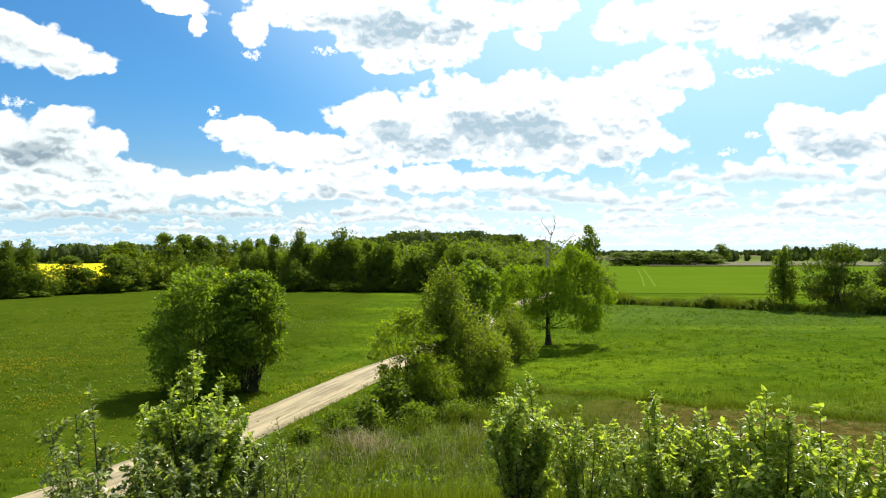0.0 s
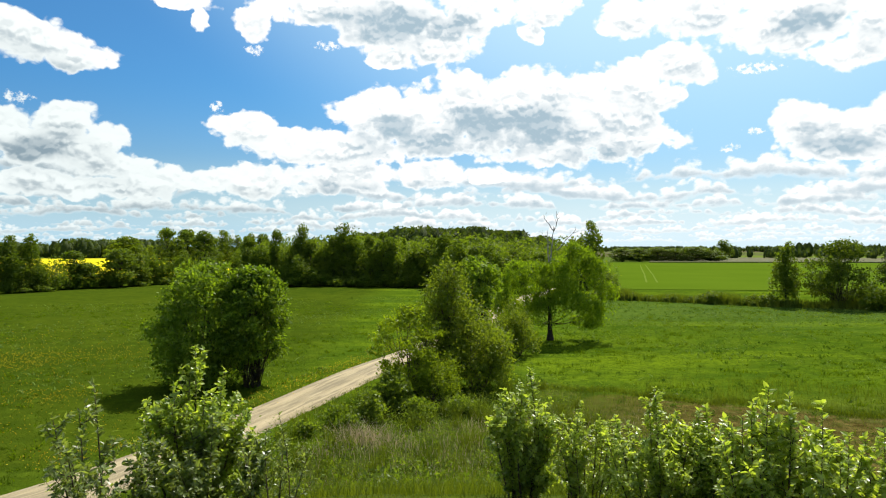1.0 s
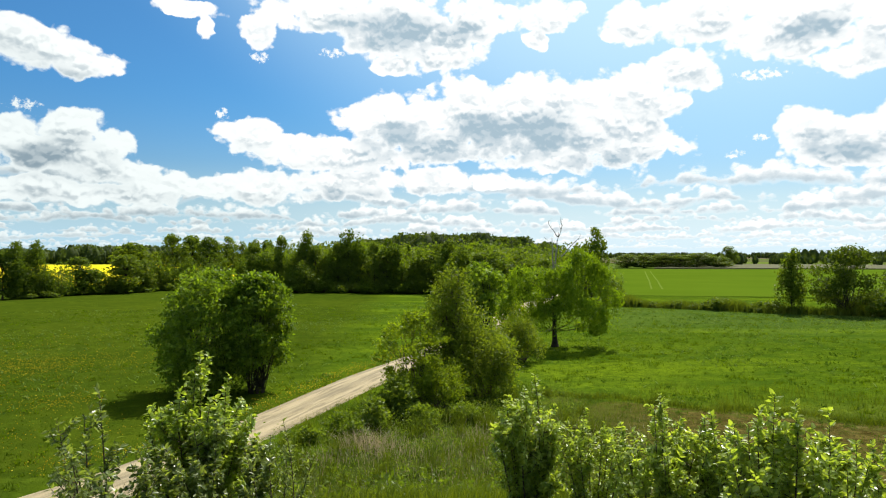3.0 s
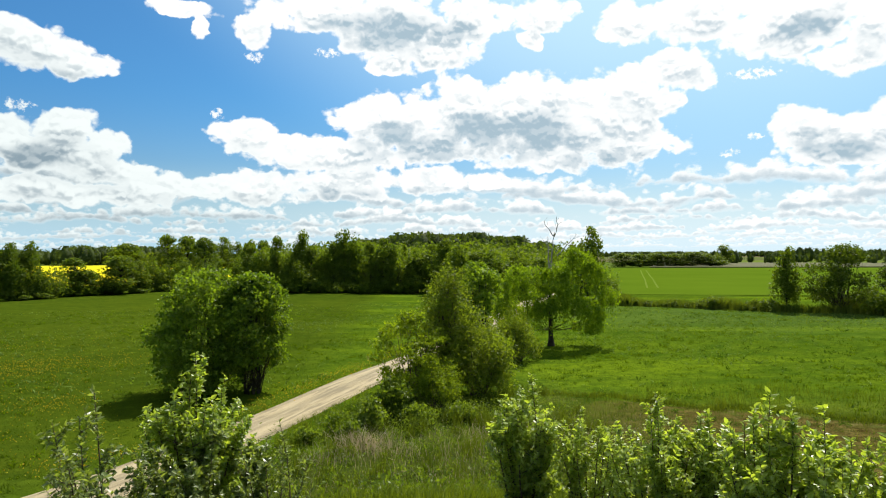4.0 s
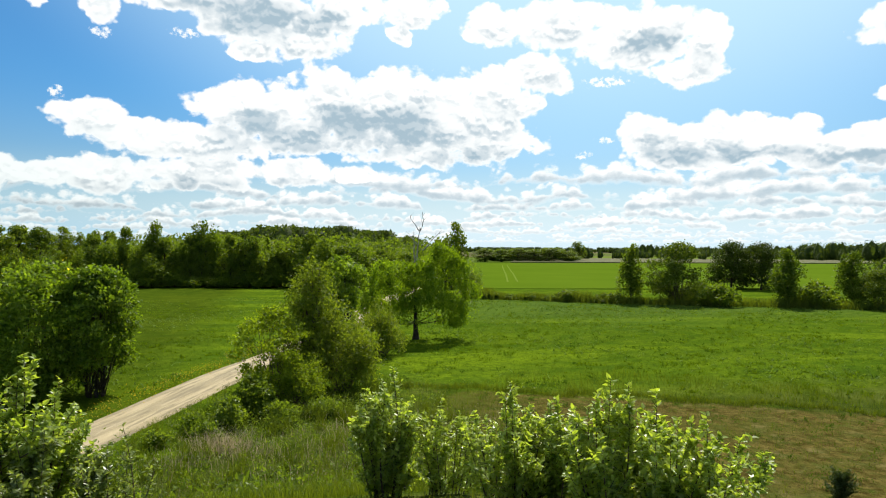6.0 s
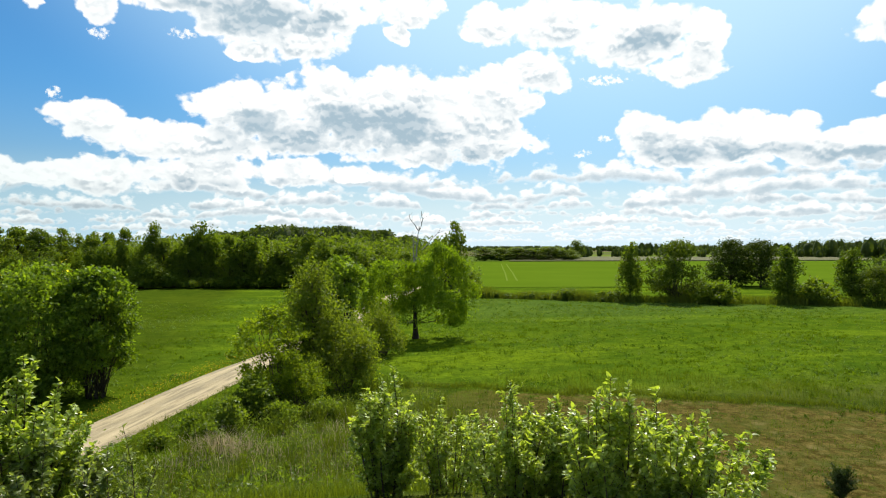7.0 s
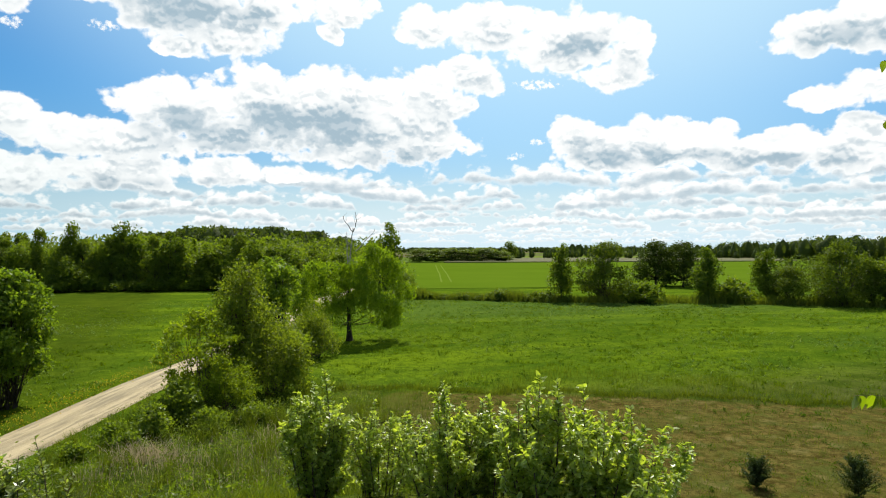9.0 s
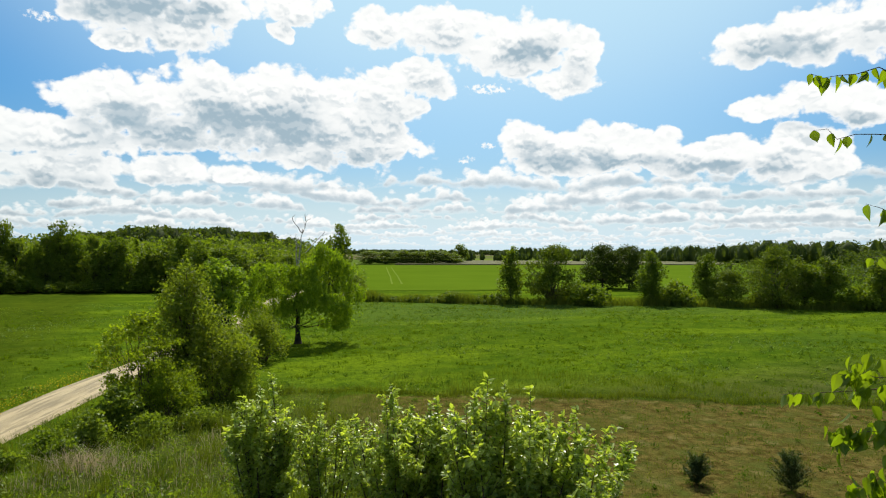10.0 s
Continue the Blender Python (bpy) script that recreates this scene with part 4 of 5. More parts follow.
def far_woods(name, label, strips, seed, spiky=0.0, leaf=1.6, mat=None):
    """Distant woods: strips of bearing from-to, distance from-to, height from-to and number of trees."""
    rng = np.random.default_rng(seed)
    g = Geo()
    for a0, a1, d0, d1, h0, h1, count, per in strips:
        for _ in range(count):
            a, d, h = radians(rng.uniform(a0, a1)), rng.uniform(d0, d1), rng.uniform(h0, h1)
            c = np.array([math.sin(a) * d, math.cos(a) * d, 0.0])
            cone = rng.random() < spiky
            wd = h * (0.16 if cone else rng.uniform(0.38, 0.6))
            z = rng.uniform(0.05, 1, per) ** 0.8
            prof = (1 - z) if cone else np.sqrt(np.clip(1 - (2 * z - 0.9) ** 2 / 1.3, 0.04, 1))
            th = rng.uniform(0, 6.28, per)
            at = c + np.stack([np.cos(th) * wd * prof, np.sin(th) * wd * prof, z * h], -1)
            if d > 400:
                k, q = np.meshgrid(np.arange(4), np.arange(6), indexing="ij")
                zz, rr = np.array([0.0, 0.3, 0.65, 0.93]), np.array([0.5, 0.95, 0.8, 0.3]) * wd * 0.8
                ring = np.stack([np.cos(q * 1.047 + a * 50) * rr[k], np.sin(q * 1.047 + a * 50) * rr[k], zz[k] * h], -1) * rng.uniform(0.85, 1.1, (4, 6, 1))
                k, q = k[:3], q[:3]
                g.add(c + ring.reshape(-1, 3), np.stack([k * 6 + q, k * 6 + (q + 1) % 6, k * 6 + 6 + (q + 1) % 6, k * 6 + 6 + q], -1).reshape(-1, 4))
            leaf_quads(g, at, leaf * h / 12, leaf * 0.75 * h / 12, rng)
            g.tube([c, c + [0, 0, h * 0.7]], [h * 0.02, h * 0.006], 4)
    tagged(new(name, g.mesh(name, mat or M_FOREST)), label, "woods", kind="stuff")


far_woods("hill_woods", "dark green mixed woods rising behind the trees", [
    (-7.5, -4, 420, 520, 16, 19, 60, 150), (-4.5, 3.5, 400, 520, 19, 22.0, 170, 140), (3, 6.5, 400, 520, 17, 20, 70, 150), (6, 9, 420, 520, 13, 16, 50, 150),
    (-12, 10, 200, 350, 8, 13, 200, 110)], 81, 0.0, 1.15)
far_woods("inner_woods", "mixed green woods behind the wood's edge", [(-17, 11, 148, 200, 7, 11.5, 150, 240)], 85, 0.1, 0.85, M_WOOD_EDGE)
far_woods("ridge_woods", "dark distant woods on the horizon behind the yellow field", [(-37, -22.5, 620, 760, 10, 14, 230, 70), (-24, -10, 620, 760, 8, 11, 120, 60), (-30.2, -22.5, 600, 680, 14, 17, 90, 60)], 82, 0.0, 1.2)
far_woods("horizon_woods", "thin line of hazy woods along the horizon", [(-45, 62, 1250, 1700, 7, 11.5, 2600, 22)], 83, 0.02, 1.7)
far_woods("right_woods", "distant woods and spruces rising beyond the fields", [
    (16, 62, 520, 640, 6, 10, 90, 80), (27, 62, 640, 800, 9, 13, 150, 80), (40, 62, 560, 700, 12, 16, 110, 90), (46, 66, 480, 560, 14, 18, 70, 130), (44, 64, 140, 240, 4, 7, 90, 220), (52, 66, 230, 330, 7, 10, 60, 160)], 84, 0.07, 0.9)

# ---- shrubs on the bank ----


def leaf_mesh(name, mat, ln, wd, tip=0.0):
    """One leaf: a pointed oval folded along its midrib, stalk at the origin, pointing along x."""
    t = np.array([0.0, 0.3, 0.68, 1.0]) if not tip else np.array([0.0, 0.06, 0.16, 0.3, 0.45, 0.6, 0.74, 0.87, 1.0])
    half = np.array([0.05, 1.0, 0.78, 0.03] if not tip else [0.03, 0.5, 0.86, 1.0, 0.95, 0.76, 0.48, 0.2, 0.02]) * wd / 2
    m = len(t)
    sag = -0.18 * t**2 * ln
    rib = np.stack([t * ln, 0 * t, sag], -1)
    g = Geo()
    for s in (1, -1):
        side = rib + np.stack([0 * t, s * half, half * 0.35], -1)
        v = np.concatenate([rib, side])
        f = [[k, k + 1, m + 1 + k, m + k] if s < 0 else [k, m + k, m + 1 + k, k + 1] for k in range(m - 1)]
        g.add(v, f)
    return g.mesh(name, mat, True)


LEAF_V = {}


def leaf_pose(at, along, up):
    x = Vector(along).normalized()
    y = Vector(up).cross(x).normalized()
    z = x.cross(y)
    return Matrix(((x[0], y[0], z[0], at[0]), (x[1], y[1], z[1], at[1]), (x[2], y[2], z[2], at[2]), (0, 0, 0, 1)))


def shrub(name, label, x, y, top, spread, stems, leaves, mat, seed, leaf=(0.046, 0.026), own=220, low=0.06, twigs=9, category="shrub", base_z=None):
    """A shrub of upright shoots with side twigs; its uppermost leaves are pieces of their own."""
    rng = np.random.default_rng(seed)
    z0 = gz(x, y) if base_z is None else base_z
    h = top - z0
    root = new(name)
    root.empty_display_size = 0.2
    root.location = (x, y, z0)
    tagged(root, label, category)
    wood, spots = Geo(), []
    for k in range(stems):
        q, a = math.sqrt(rng.uniform(0, 1)), rng.uniform(0, 6.28)
        hh = h * (1 if k == 0 else rng.uniform(0.8, 1.0) * (1 - 0.32 * q**1.3))
        foot = np.array([math.cos(a), math.sin(a), 0]) * 0.45 * spread * q + [0, 0, -0.05]
        end = np.array([math.cos(a) * spread * q * (0.15 if k == 0 else 1), math.sin(a) * spread * q * (0.15 if k == 0 else 1), hh])
        t = np.linspace(0, 1, 9)[:, None]
        m = foot * 0.6 + end * 0.4 + rng.normal(0, 0.04 * h, 3) + [0, 0, 0.1 * hh]
        p = (1 - t) ** 2 * foot + 2 * t * (1 - t) * m + t**2 * end
        wood.tube(p, np.linspace(0.013, 0.0025, 9) * (h / 1.4), 5)
        lines = [(p, low, 1.0)]
        for _ in range(twigs):
            u = rng.uniform(low, 0.88)
            i = u * 8
            b = p[int(i)] + (p[min(8, int(i) + 1)] - p[int(i)]) * (i - int(i))
            a2 = rng.uniform(0, 6.28)
            ln = h * rng.uniform(0.12, 0.28) * (1.1 - 0.6 * u)
            e = b + np.array([math.cos(a2) * ln * 0.75, math.sin(a2) * ln * 0.75, ln * 0.8])
            tw = np.array([b, (b + e) / 2 + [0, 0, -0.03 * h], e])
            wood.tube(tw, np.array([0.005, 0.0035, 0.0015]) * (h / 1.4), 4)
            lines.append((tw, 0.1, 0.8))
        spots.append(lines)
    part("stem", wood.mesh("stem", M_TWIG, True), root)
    flat_lines = [q for s in spots for q in s]
    lens = np.array([np.linalg.norm(np.diff(q[0], axis=0), axis=1).sum() * (1 - q[1]) for q in flat_lines])
    which = rng.choice(len(flat_lines), leaves, p=lens / lens.sum())
    poses = []
    for k in which:
        p, lo, _ = flat_lines[k]
        u = lo + (1 - lo) * rng.uniform(0, 1) ** 0.85
        i = u * (len(p) - 1)
        j = min(len(p) - 2, int(i))
        d = p[j + 1] - p[j]
        at = p[j] + d * (i - j)
        out = unit(np.cross(unit(d), rng.normal(size=3)))
        along = unit(out * rng.uniform(0.5, 1.1) + unit(d) * rng.uniform(0.2, 0.9) + [0, 0, rng.uniform(-0.35, 0.25)])
        poses.append((at, along, unit(rng.normal(size=3) * 0.5 + [0, 0, 1]), rng.uniform(0.6, 1.25)))
    poses.sort(key=lambda q: -q[0][2])
    key = (mat.name, leaf)
    if key not in LEAF_V:
        LEAF_V[key] = leaf_mesh("leaf", mat, *leaf)
    me = LEAF_V[key]
    for at, al, up, s in poses[:own]:
        ob = new("leaf", me)
        ob.parent = root
        ob.matrix_local = leaf_pose(at, al, up) @ Matrix.Scale(s, 4)
    base = np.array([v.co for v in me.vertices])
    faces = np.array([f.vertices[:] for f in me.polygons])
    g = Geo()
    for at, al, up, s in poses[own:]:
        m = np.array(leaf_pose(at, al, up))
        g.add((base * s) @ m[:3, :3].T + m[:3, 3], faces)
    if len(poses) > own:
        part("foliage", g.mesh("foliage", mat, True), root, kind="stuff")
    return root


def bank_shrub(bearing_deg, d, tip, *args, **more):
    a = radians(bearing_deg)
    x, y = math.sin(a) * d, math.cos(a) * d
    return shrub(more.pop("name", "shrub"), args[0], x, y, EYE_Z + d * math.tan(radians(tip)), *args[1:], **more)


bank_shrub(-20.7, 7.0, -8.0, "dense fresh green leafy shrub on the bank", 0.52, 22, 11500, M_SHRUB, 101, leaf=(0.06, 0.036))
bank_shrub(-19.2, 6.3, -13.5, "low yellow-green shrub on the bank", 0.6, 12, 3800, M_PEAR, 102, leaf=(0.06, 0.03))
bank_shrub(-28.6, 6.0, -10.4, "sparse wild pear shrub with pale leaf tufts", 0.75, 6, 1100, M_PEAR, 103, leaf=(0.06, 0.028), twigs=8, low=0.3)
bank_shrub(-24.2, 6.2, -14.5, "sparse pale-leaved shrub on the bank", 0.6, 7, 1300, M_PEAR, 104, leaf=(0.055, 0.028))
bank_shrub(-14.7, 6.0, -13.7, "thin shrub with few pale leaves in tall grass", 0.38, 5, 700, M_PEAR, 105, leaf=(0.05, 0.02))
bank_shrub(6.9, 7.2, -10.4, "upright dense green shrub with glossy leaves", 0.38, 24, 10500, M_SHRUB, 106, leaf=(0.056, 0.03))
bank_shrub(12.2, 7.0, -13.0, "thin upright green shrub among others", 0.55, 12, 3600, M_SHRUB, 107)
bank_shrub(17.9, 5.8, -11.4, "tall glossy-leaved green shrub with straight shoots", 0.46, 19, 7400, M_SHRUB, 108)
bank_shrub(21.2, 5.8, -12.6, "glossy-leaved green shrub beside a taller one", 0.42, 16, 6000, M_SHRUB, 109)
bank_shrub(26.8, 4.8, -10.7, "broad glossy-leaved green shrub with one tall shoot", 0.42, 17, 5600, M_SHRUB, 110, leaf=(0.05, 0.028))
bank_shrub(29.8, 4.9, -11.6, "broad dense green shrub with glossy leaves", 0.45, 18, 6000, M_SHRUB, 111, leaf=(0.05, 0.028))
bank_shrub(33.4, 4.9, -13.0, "low rounded green shrub on the bank", 0.55, 13, 3800, M_SHRUB, 112)


def build_birch():
    """A young birch whose branches reach in from beside the path."""
    rng = np.random.default_rng(9)
    bx, by = 2.55, 0.95
    z0 = gz(bx, by)
    root = new("birch_tree")
    root.location = (bx, by, z0)
    tagged(root, "young birch with thin drooping branches and fresh leaves", "tree")
    wood = Geo()
    zs = np.linspace(-0.1, 4.2, 9)
    wood.tube(np.stack([0.05 * np.sin(zs), 0.04 * np.sin(zs * 1.3), zs], -1), np.linspace(0.05, 0.012, 9), 8)
    part("trunk", wood.mesh("trunk", M_PALE_BARK, True), root)
    me = leaf_mesh("leaf", M_BIRCH, 0.035, 0.023, 0.05)

    def spot(az, el, d):
        a = radians(az)
        return np.array([math.sin(a) * d - bx + 0.066, math.cos(a) * d - by - 0.013, EYE_Z + d * math.tan(radians(el)) - z0])

    for tips, count in ((((50.6, 13.4, 1.6), (54.5, 13.0, 1.65), (61, 11.5, 1.8)), 22), (((50.6, 9.2, 1.65), (54.5, 8.5, 1.7), (62, 7.0, 1.8)), 9), (((54.2, 3.6, 1.7), (57, 3.2, 1.75), (63, 2.5, 1.9)), 10),
                        (((54.4, -0.4, 1.75), (57, -0.6, 1.8), (63, -1, 1.9)), 8), (((48.6, -10.9, 1.8), (52.6, -10.4, 1.75), (61, -8.0, 1.85)), 18), (((52.4, -9.0, 1.7), (55.5, -9.0, 1.7), (62, -8, 1.8)), 44),
                        (((52.4, -13.5, 1.7), (56, -12.5, 1.7), (63, -11, 1.85)), 50), (((53.2, -17.0, 1.75), (57, -15.5, 1.75), (63, -13, 1.9)), 44), (((54.5, -19.5, 1.7), (58, -18, 1.75), (63, -14, 1.9)), 30)):
        g = Geo()
        pts = [spot(*q) for q in tips]
        pts.append(np.array([0.0, 0.0, pts[-1][2] + 0.25]))
        p = np.array(pts)
        q = np.linspace(0, 3, 13)
        line = np.stack([np.interp(q, np.arange(4), p[:, k]) for k in range(3)], -1)
        line[1:-1] = 0.25 * line[:-2] + 0.5 * line[1:-1] + 0.25 * line[2:]
        line[1:-1] += rng.normal(0, 0.006, (11, 3))
        g.tube(line, np.linspace(0.0004, 0.0026, 13), 5)
        branch = part("branch", g.mesh("branch", M_TWIG, True), root)
        for k in range(int(count * (1.6 if count > 25 else 1.0))):
            i = rng.uniform(0, 7.5) if count > 25 else min(7.4, (k + rng.uniform(0, 0.7)) * 7.5 / count)
            j = int(i)
            at = line[j] + (line[j + 1] - line[j]) * (i - j)
            if count > 25:
                at = at + rng.normal(0, 0.010 + 0.004 * i, 3) * [1, 1, 1.3]
            ob = new("leaf", me)
            ob.parent = branch
            along = unit(np.array([rng.normal(0, 0.35), rng.normal(0, 0.35), -1.0]))
            ob.matrix_local = leaf_pose(at, along, unit(rng.normal(size=3))) @ Matrix.Scale(rng.uniform(0.7, 1.2), 4)


build_birch()


def conifer(x, y, h, seed):
    """A bushy young spruce with upswept twigs."""
    rng = np.random.default_rng(seed)
    wood, crown = Geo(), Geo()
    wood.tube([(0, 0, -0.05), (0, 0, h * 0.5), (0.02, 0, h)], [0.03, 0.018, 0.004], 6)
    for z in np.linspace(0.03, 0.8, 13):
        for a in rng.uniform(0, 6.28, 6):
            ln = h * 0.7 * (1.0 - 0.75 * z) * rng.uniform(0.45, 1.2)
            b = np.array([0, 0, z * h])
            e = b + [math.cos(a) * ln * 0.8, math.sin(a) * ln * 0.8, ln * rng.uniform(0.4, 1.0)]
            wood.tube([b, e], [0.008, 0.003], 4)
            t = rng.uniform(0.1, 1, 80)[:, None]
            leaf_quads(crown, b + (e - b) * t + rng.normal(0, 0.035, (80, 3)), 0.10, 0.022, rng, unit(e - b) * 0.7)
    stand("spruce_sapling", (wood.mesh("trunk", M_BARK), crown.mesh("crown", M_NEEDLE)), x, y, "small bushy green spruce sapling on dry ground", "sapling")


conifer(17.5, 18.9, 1.05, 201)
conifer(20.2, 17.2, 1.35, 202)

# ---- grass and flowers ----


def blades(geo, x, y, h, wd, rng, lean=0.35):
    """Bent grass blades, each of one long triangle and its foot."""
    n = len(x)
    z = ground_z(x, y)
    a = rng.uniform(0, 6.28, n)
    foot = np.stack([x, y, z - 0.02], -1)
    side = np.stack([np.cos(a), np.sin(a), 0 * a], -1) * wd[:, None] / 2
    tilt = np.stack([rng.normal(0, lean, n), rng.normal(0, lean, n), np.ones(n)], -1)
    mid = foot + tilt * [0.35, 0.35, 1] * h[:, None] * 0.55
    tip = foot + tilt * [1, 1, 1] * h[:, None]
    v = np.stack([foot - side, foot + side, mid + side * 0.7, mid - side * 0.7, tip], 1)
    k = np.arange(n)[:, None] * 5
    geo.add(v.reshape(-1, 3), np.concatenate([k + [0, 1, 2, 3]]))
    geo.f.append((k + [3, 2, 4]) + geo.n - 5 * n)


def scatter(n, az0, az1, d0, d1, rng, power=1.0):
    a, d = np.radians(rng.uniform(az0, az1, n)), d0 + (d1 - d0) * rng.uniform(0, 1, n) ** power
    return np.sin(a) * d, np.cos(a) * d


def dry_patch(x, y):
    return smooth(-0.5, 1.5, 37.2 - 0.47 * (x - 12) - y) * smooth(3, 13, x)


rng = np.random.default_rng(77)
g = Geo()
x, y = scatter(82000, -37, 60, 3.5, 46, rng, 0.95)
clump = np.sin(x * 0.9 + 2) * np.sin(y * 0.8) + np.sin(x * 0.37) * np.cos(y * 0.43 + 1)
side_of = x - np.interp(y, ROAD_C[20:, 1], ROAD_C[20:, 0])
keep = (road_distance(x, y) > 1.75 + 0.4 * rng.random(len(x))) & (rng.random(len(x)) > dry_patch(x, y) * 0.93) & (side_of > 0) & (y < 31 + 0.9 * np.abs(x) + 18 * np.exp(-((x - 1) / 4) ** 2))
x, y, clump = x[keep], y[keep], clump[keep]
blades(g, x, y, np.clip(0.38 + 0.16 * clump, 0.15, 0.9) * (0.3 + 0.7 * smooth(6, 14, np.hypot(x, y))) * rng.uniform(0.6, 1.35, len(x)), rng.uniform(0.010, 0.022, len(x)) * (0.4 + 0.6 * smooth(6, 14, np.hypot(x, y))), rng)
# Tussocks stand higher and broader here and there.
tx, ty = scatter(420, -34, 24, 10, 40, rng, 0.9)
keep = (road_distance(tx, ty) > 2.6) & (tx - np.interp(ty, ROAD_C[20:, 1], ROAD_C[20:, 0]) > 0) & (dry_patch(tx, ty) < 0.4) & (ty < 36 + np.abs(tx))
tx, ty = tx[keep], ty[keep]
x, y = np.repeat(tx, 60) + rng.normal(0, 0.16, 60 * len(tx)), np.repeat(ty, 60) + rng.normal(0, 0.16, 60 * len(ty))
away = smooth(11, 22, np.hypot(x, y))
blades(g, x, y, rng.uniform(0.45, 0.95, len(x)) * (0.4 + 0.6 * away), rng.uniform(0.012, 0.026, len(x)) * (0.4 + 0.6 * away), rng, 0.45)
# Short growth creeps over the edges of the track.
k = rng.integers(35, 150, 16000)
dr = unit(np.gradient(ROAD_C, axis=0))
off = rng.choice([-1, 1], 16000) * (1.55 + np.abs(rng.normal(0, 0.42, 16000)) + 0.18 * np.sin(k * 1.7))
x, y = ROAD_C[k, 0] + dr[k, 1] * off + rng.normal(0, 0.35, 16000) * dr[k, 0], ROAD_C[k, 1] - dr[k, 0] * off + rng.normal(0, 0.35, 16000) * dr[k, 1]
keep = road_distance(x, y) > 1.5
x, y = x[keep], y[keep]
blades(g, x, y, rng.uniform(0.06, 0.26, len(x)), rng.uniform(0.015, 0.04, len(x)), rng, 0.8)
tagged(new("tall_grass", g.mesh("tall_grass", M_GRASS)), "tall unmown green grass over the bank and ditch", "grass", kind="stuff")

g = Geo()
for cx, cy, r, n in ((-3.6, 28.6, 1.2, 420), (-2.2, 27.6, 1.2, 120), (1.8, 29.5, 1.8, 150), (4.5, 31, 2.5, 350), (-5.0, 26.5, 1.0, 90), (9, 31, 3.5, 200), (-3, 20, 5, 420), (3, 22, 5, 420), (0, 26, 4, 300)):
    x, y = rng.normal(cx, r * 0.6, n), rng.normal(cy, r * 0.5, n)
    tall = (1.0 if n > 400 and cy > 28 else 0.8) if cx < 3 else 0.3
    blades(g, x, y, rng.uniform(0.4, 1.0, n) * tall, rng.uniform(0.012, 0.028, n), rng, 0.45)
tagged(new("dry_reeds", g.mesh("dry_reeds", M_STRAW)), "bleached dry stalks standing in the green grass", "grass", kind="stuff")

g = Geo()
x, y = scatter(46000, -37, 60, 22, 75, rng, 0.8)
keep = (road_distance(x, y) > 2.2) & (rng.random(len(x)) > dry_patch(x, y))
x, y = x[keep], y[keep]
d = np.hypot(x, y)
blades(g, x, y, rng.uniform(0.04, 0.12, len(x)), rng.uniform(0.025, 0.06, len(x)), rng, 1.2)
tagged(new("meadow_grass", g.mesh("meadow_grass", M_MEADOW)), "short fresh green meadow grass", "grass", kind="stuff")

g = Geo()
x, y = scatter(34000, -37, 60, 42, 112, rng, 0.85)
patchy = np.sin(x * 0.31 + 1) * np.sin(y * 0.27) + np.sin(x * 0.11) * np.cos(y * 0.17 + 2) + rng.normal(0, 0.7, len(x)) + 0.8 * smooth(60, 80, y) * smooth(8, 20, x)
keep = (road_distance(x, y) > 2.4) & (patchy > 0.45)
x, y = x[keep], y[keep]
blades(g, x, y, rng.uniform(0.08, 0.24, len(x)), rng.uniform(0.06, 0.18, len(x)), rng, 1.5)
tagged(new("pale_tufts", g.mesh("pale_tufts", M_FLECK)), "pale green tufts flecking the meadow", "grass", kind="stuff")

g = Geo()
x, y = scatter(7000, -32, 24, 9, 38, rng, 0.9)
keep = (road_distance(x, y) > 2.4) & (x - np.interp(y, ROAD_C[20:, 1], ROAD_C[20:, 0]) > 0) & (dry_patch(x, y) < 0.4) & (y < 33 + np.abs(x)) & (np.sin(x * 1.1) * np.sin(y * 0.9 + 1) + rng.normal(0, 0.5, 7000) > -0.1)
x, y = x[keep], y[keep]
away = smooth(11, 22, np.hypot(x, y))
blades(g, x, y, rng.uniform(0.35, 0.95, len(x)) * (0.4 + 0.6 * away), rng.uniform(0.012, 0.028, len(x)) * (0.4 + 0.6 * away), rng, 0.4)
tagged(new("pale_stalks", g.mesh("pale_stalks", M_STALK)), "pale green seeding stalks standing over the bank", "grass", kind="stuff")

# Broad-leaved weeds between the grasses of the bank.
g = Geo()
x, y = scatter(900, -34, 22, 12, 40, rng, 0.9)
keep = (road_distance(x, y) > 2.4) & (x - np.interp(y, ROAD_C[20:, 1], ROAD_C[20:, 0]) > 0) & (dry_patch(x, y) < 0.3) & (y < 34 + np.abs(x))
for cx, cy in zip(x[keep], y[keep]):
    r, k = rng.uniform(0.15, 0.45), 46
    at = np.stack([rng.normal(cx, r, k), rng.normal(cy, r, k), gz(cx, cy) + rng.uniform(0.1, 0.4 + r, k)], -1)
    leaf_quads(g, at, 0.12, 0.05, rng, (0, 0, 0.6))
tagged(new("bank_weeds", g.mesh("bank_weeds", M_ELDER)), "leafy green weeds among tall grass on the bank", "plants", kind="stuff")

# The meadow's rough edge above the dried-out strip.
g = Geo()
x = rng.uniform(5, 46, 9000)
y = 37.2 - 0.47 * (x - 12) + rng.normal(0.35, 0.35, 9000) + 0.5 * np.sin(x * 0.8) + 0.3 * np.sin(x * 2.1)
blades(g, x, y, rng.uniform(0.12, 0.4, 9000), rng.uniform(0.015, 0.035, 9000), rng, 0.5)
tagged(new("edge_grass", g.mesh("edge_grass", M_GRASS)), "rough grass fringe where the meadow meets dry ground", "grass", kind="stuff")

